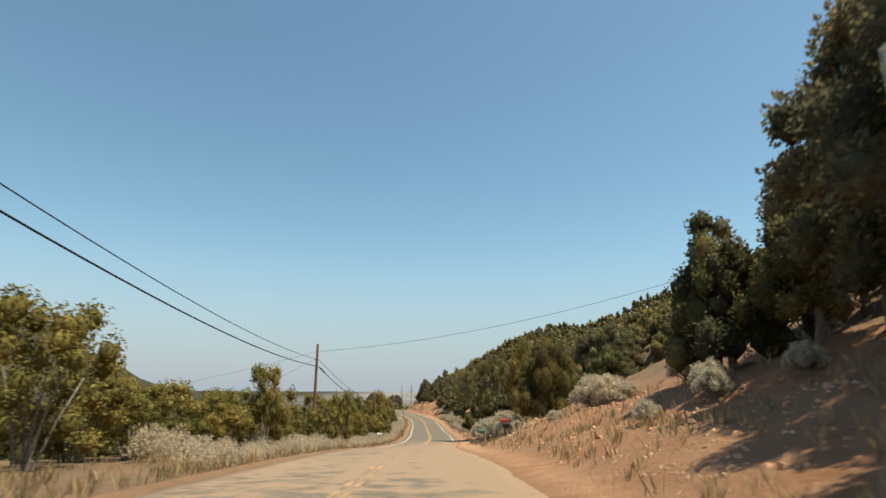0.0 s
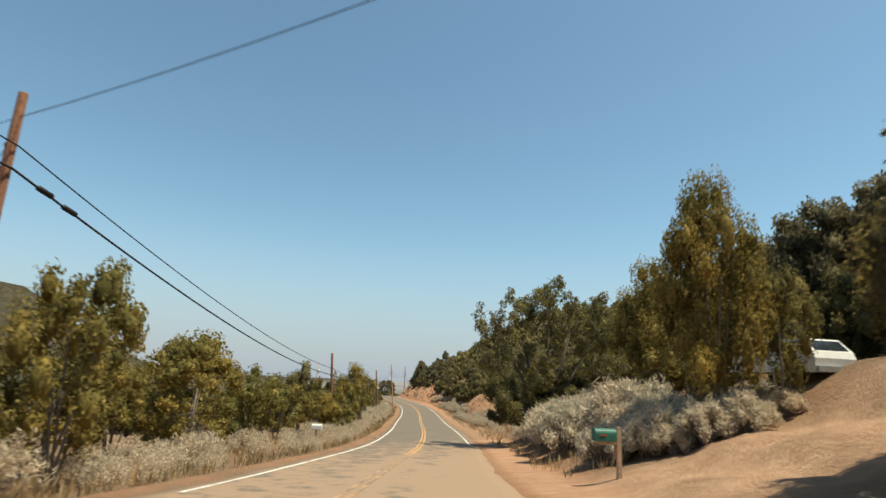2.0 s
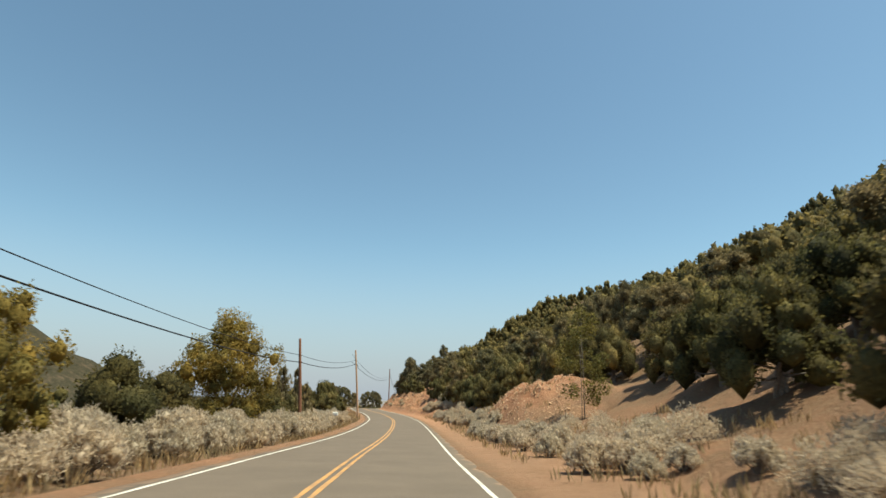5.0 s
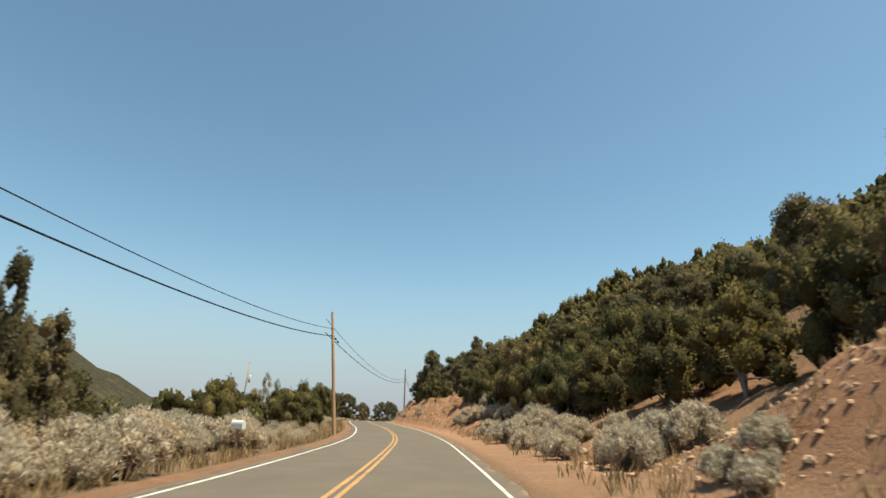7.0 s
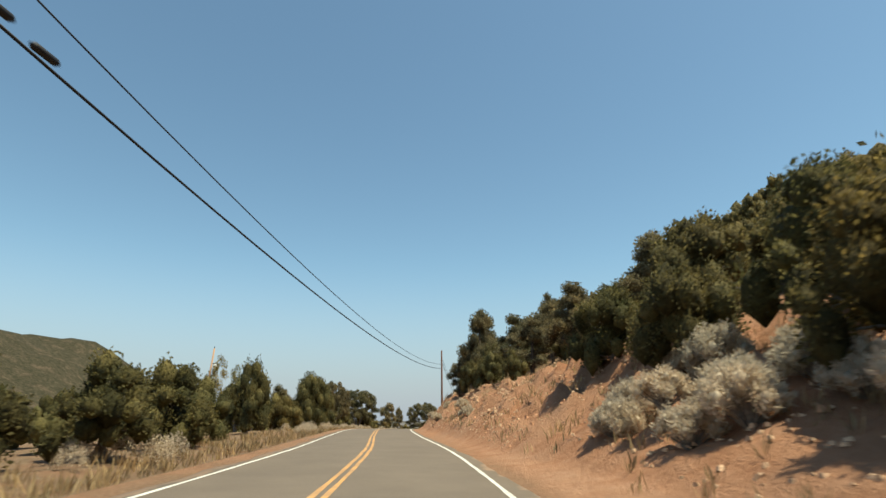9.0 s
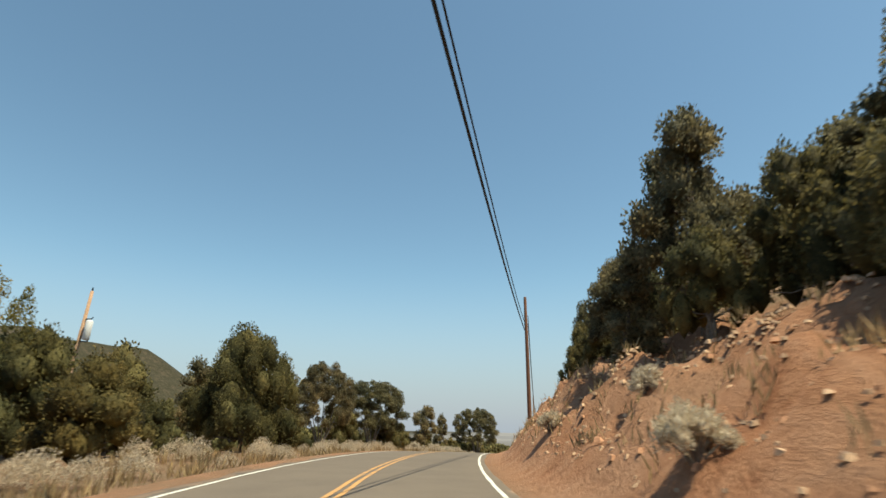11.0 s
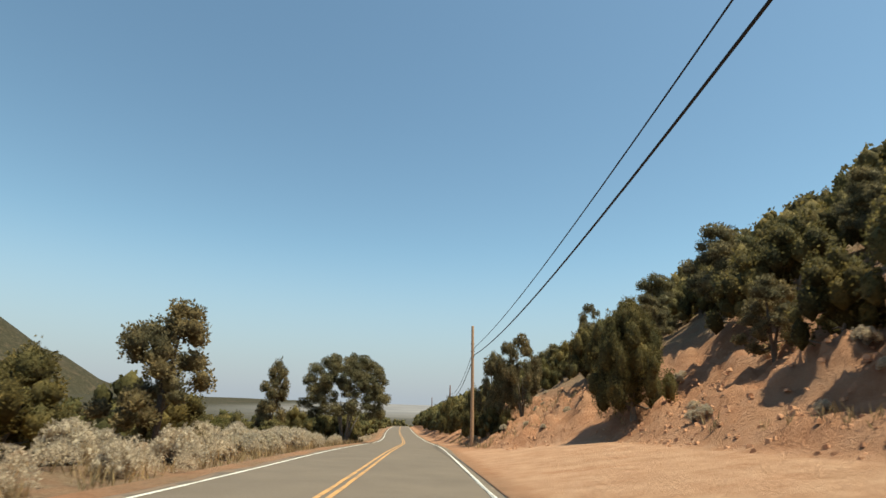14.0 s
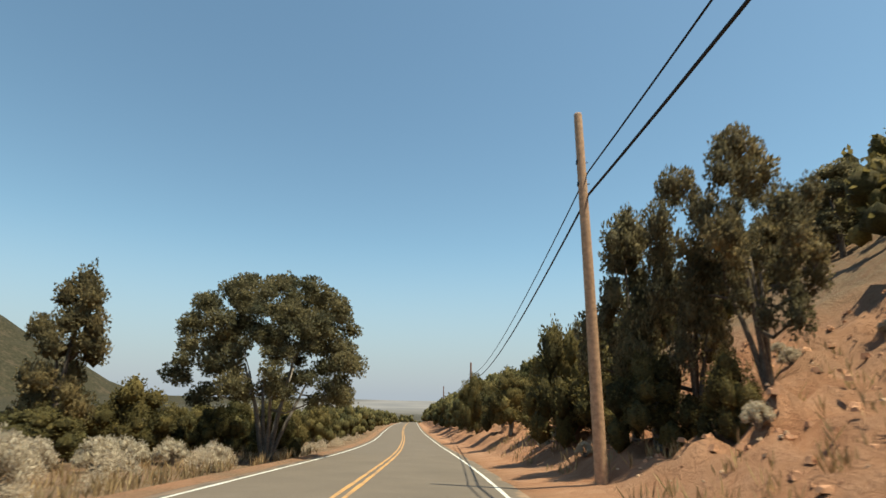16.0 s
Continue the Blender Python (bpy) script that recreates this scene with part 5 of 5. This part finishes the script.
def road_sign(y, d):
    sign = tagged(new("road_sign"), "white rectangular road sign on a steel post", "road sign")
    sign.location = on_road(y, d)
    v, f = joined([box(-0.03, -0.025, -0.4, 0.03, -0.015, 3.9), box(-0.03, -0.015, -0.4, -0.02, 0.015, 3.9), box(0.02, -0.015, -0.4, 0.03, 0.015, 3.9)])
    part("post", mesh_of("post", v, f, GREY_METAL), sign, "galvanised steel post")
    v, f = box(-0.38, -0.032, 3.05, 0.38, -0.026, 4.0)
    plate = part("plate", mesh_of("plate", v, f, WHITE_METAL), sign, "white reflective plate")
    v, f = joined([box(-0.36, -0.036, 3.07, 0.36, -0.033, 3.085), box(-0.36, -0.036, 3.965, 0.36, -0.033, 3.98), box(-0.36, -0.036, 3.085, -0.345, -0.033, 3.965), box(0.345, -0.036, 3.085, 0.36, -0.033, 3.965)])
    part("border", mesh_of("border", v, f, BLACK_PAINT), plate, "thin black border")
    return sign


road_sign(3.8, 3.9)


def estate_car(y, d, turn):
    """A parked estate car."""
    car = tagged(new("parked_car"), "silver-white car parked in tree shade at the driveway's end", "car")
    car.matrix_basis = Matrix.Translation(on_road(y, d, -0.02)) @ Matrix.Rotation(radians(turn), 4, "Z")
    side = [(-2.15, 0.32), (-2.25, 0.5), (-2.25, 0.8), (-2.1, 0.95), (-1.15, 1.06), (-0.45, 1.55), (0.2, 1.63), (1.7, 1.58), (2.15, 1.1), (2.25, 0.85), (2.2, 0.35)]
    n = len(side)
    half = 0.9
    v = [(-half * (0.86 if z > 1.2 else 1), x, z) for x, z in side] + [(half * (0.86 if z > 1.3 else 1), x, z) for x, z in side]
    f = [tuple(range(n)), tuple(reversed(range(n, 2 * n)))] + [(k, k + n, (k + 1) % n + n, (k + 1) % n) for k in range(n)]
    me = mesh_of("body", v, f, WHITE_METAL)
    body = part("body", me, car, "white painted body")
    v, f = [(-0.74, -1.12, 1.12), (0.74, -1.12, 1.12), (0.7, -0.56, 1.51), (-0.7, -0.56, 1.51), (-0.74, -1.05, 1.1), (0.74, -1.05, 1.1), (0.7, -0.5, 1.48), (-0.7, -0.5, 1.48)], [(0, 1, 2, 3), (7, 6, 5, 4), (0, 4, 5, 1), (3, 2, 6, 7)]
    part("windscreen", mesh_of("windscreen", v, f, GLASS_DARK), body, "dark glass windscreen")
    v, f = [(-0.7, 1.79, 1.51), (0.7, 1.79, 1.51), (0.74, 2.13, 1.15), (-0.74, 2.13, 1.15), (-0.7, 1.75, 1.48), (0.7, 1.75, 1.48), (0.74, 2.09, 1.12), (-0.74, 2.09, 1.12)], [(0, 1, 2, 3), (7, 6, 5, 4), (0, 4, 5, 1), (3, 2, 6, 7)]
    part("rear_window", mesh_of("rear_window", [(x, y, z + 0.01) for x, y, z in v], f, GLASS_DARK), body, "dark rear glass")
    v, f = box(-0.88, 2.2, 0.36, 0.88, 2.36, 0.56)
    part("bumper", mesh_of("bumper", v, f, GREY_METAL), car, "grey steel bumper")
    for s in (-1, 1):
        v, f = box(min(s * 0.9, s * 0.8), -0.5, 1.12, max(s * 0.9, s * 0.8), 1.75, 1.46)
        part("side_window", mesh_of("side_window", v, f, GLASS_DARK), body, "dark side glass")
        v, f = box(s * 0.7 - 0.18, -2.27, 0.66, s * 0.7 + 0.18, -2.2, 0.8)
        part("headlight", mesh_of("headlight", v, f, GREY_METAL), body, "clear headlight")
    v, f = joined([box(-0.45, -2.27, 0.6 + 0.06 * k, 0.45, -2.22, 0.635 + 0.06 * k) for k in range(3)])
    part("grille", mesh_of("grille", v, f, BLACK_PAINT), body, "dark slatted grille")
    v, f = box(-0.88, -2.34, 0.34, 0.88, -2.2, 0.52)
    part("bumper", mesh_of("bumper", v, f, GREY_METAL), car, "grey steel bumper")
    for x in (-0.82, 0.82):
        for yy in (-1.4, 1.4):
            v, f = tube([(x - 0.12, yy, 0.38), (x - 0.1, yy, 0.38), (x + 0.1, yy, 0.38), (x + 0.12, yy, 0.38)], [0.33, 0.38, 0.38, 0.33], 18)
            wheel = part("wheel", mesh_of("wheel", v, f, RUBBER, True), car, "black tyre")
            v, f = tube([(x - 0.125, yy, 0.38), (x + 0.125, yy, 0.38)], [0.2, 0.2], 14)
            part("rim", mesh_of("rim", v, f, GREY_METAL), wheel, "grey steel rim")
    return car


estate_car(63.7, 13.8, 190)


def transformer_pole(x, y, top):
    """A short pole down the valley side with a pale transformer can on brackets."""
    z0 = float(land(x, y))
    pole = tagged(new("utility_pole"), "weathered wooden utility pole carrying a white transformer can", "utility pole", "roadside utility poles")
    pole.location = (x, y, z0)
    h = top - z0
    v, f = tube([(-1.0, 0, -0.8), (-0.9, 0, 0), (-0.4, 0, h * 0.5), (0, 0, h)], [0.2, 0.19, 0.16, 0.12], 12)
    part("shaft", mesh_of("shaft", v, f, PALE_WOOD, True), pole)
    v, f = tube([(0.3, 0, h - 4.0), (0.32, 0, h - 3.9), (0.38, 0, h - 2.5), (0.38, 0, h - 2.4)], [0.2, 0.27, 0.27, 0.18], 14)
    part("transformer_can", mesh_of("transformer_can", v, f, WHITE_METAL, True), pole, "white cylindrical transformer can")
    for up in (2.3, 4.1):
        v, f = tube([(-0.1, 0, h - up), (0.5, 0, h - up), (0.62, 0, h - up + 0.15)], [0.05, 0.05, 0.03], 6)
        part("bracket", mesh_of("bracket", v, f, BLACK_PAINT), pole, "dark steel bracket")
    v, f = tube([(0, 0, h), (0, 0, h + 0.12), (0, 0, h + 0.3)], [0.04, 0.07, 0.05], 8)
    part("insulator", mesh_of("insulator", v, f, BLACK_PAINT), pole, "dark insulator cap")


transformer_pole(-43.8, 268.8, 0.6)

# dark splice cases on the thick cable beside two poles
for k in (1, 4):
    a, b = TOPS[k] + Vector((0.2, 0, -2.2)), TOPS[k + 1] + Vector((0.2, 0, -2.2))
    way = (b - a) / (b - a).length
    for at in (0.9, 2.0):
        p = a + way * at - Vector((0, 0, SAGS[k][1] * 4 * at / (b - a).length))
        v, f = tube([p, p + way * 0.08, p + way * 0.62, p + way * 0.7], [0.03, 0.085, 0.085, 0.03], 10)
        tagged(new("cable_splice", mesh_of("cable_splice", v, f, BLACK_RUBBER, True)), "black splice case on the thick overhead cable", "cable splice", "cable splices")

# thin service wire from a pole across the road to the hillside, and two more towards the valley
_a = TOPS[1] - Vector((0, 0, 0.75))
_q = utility_pole(35.8, 31.5 - float(road_x(35.8)), 14.2 - float(road_z(35.8)), 0, 0)[1]
cable(_a, _q - Vector((0, 0, 2.1)), 1.78, 0.014, "thin grey service wire crossing high over the road")
cable(_a, on_road(66, -60, 6.0), 1.0, 0.010, "thin service wire running down into the valley")
cable(TOPS[1] - Vector((0, 0, 1.4)), on_road(84, -50, 2.0), 1.2, 0.010, "thin service wire running down into the valley")
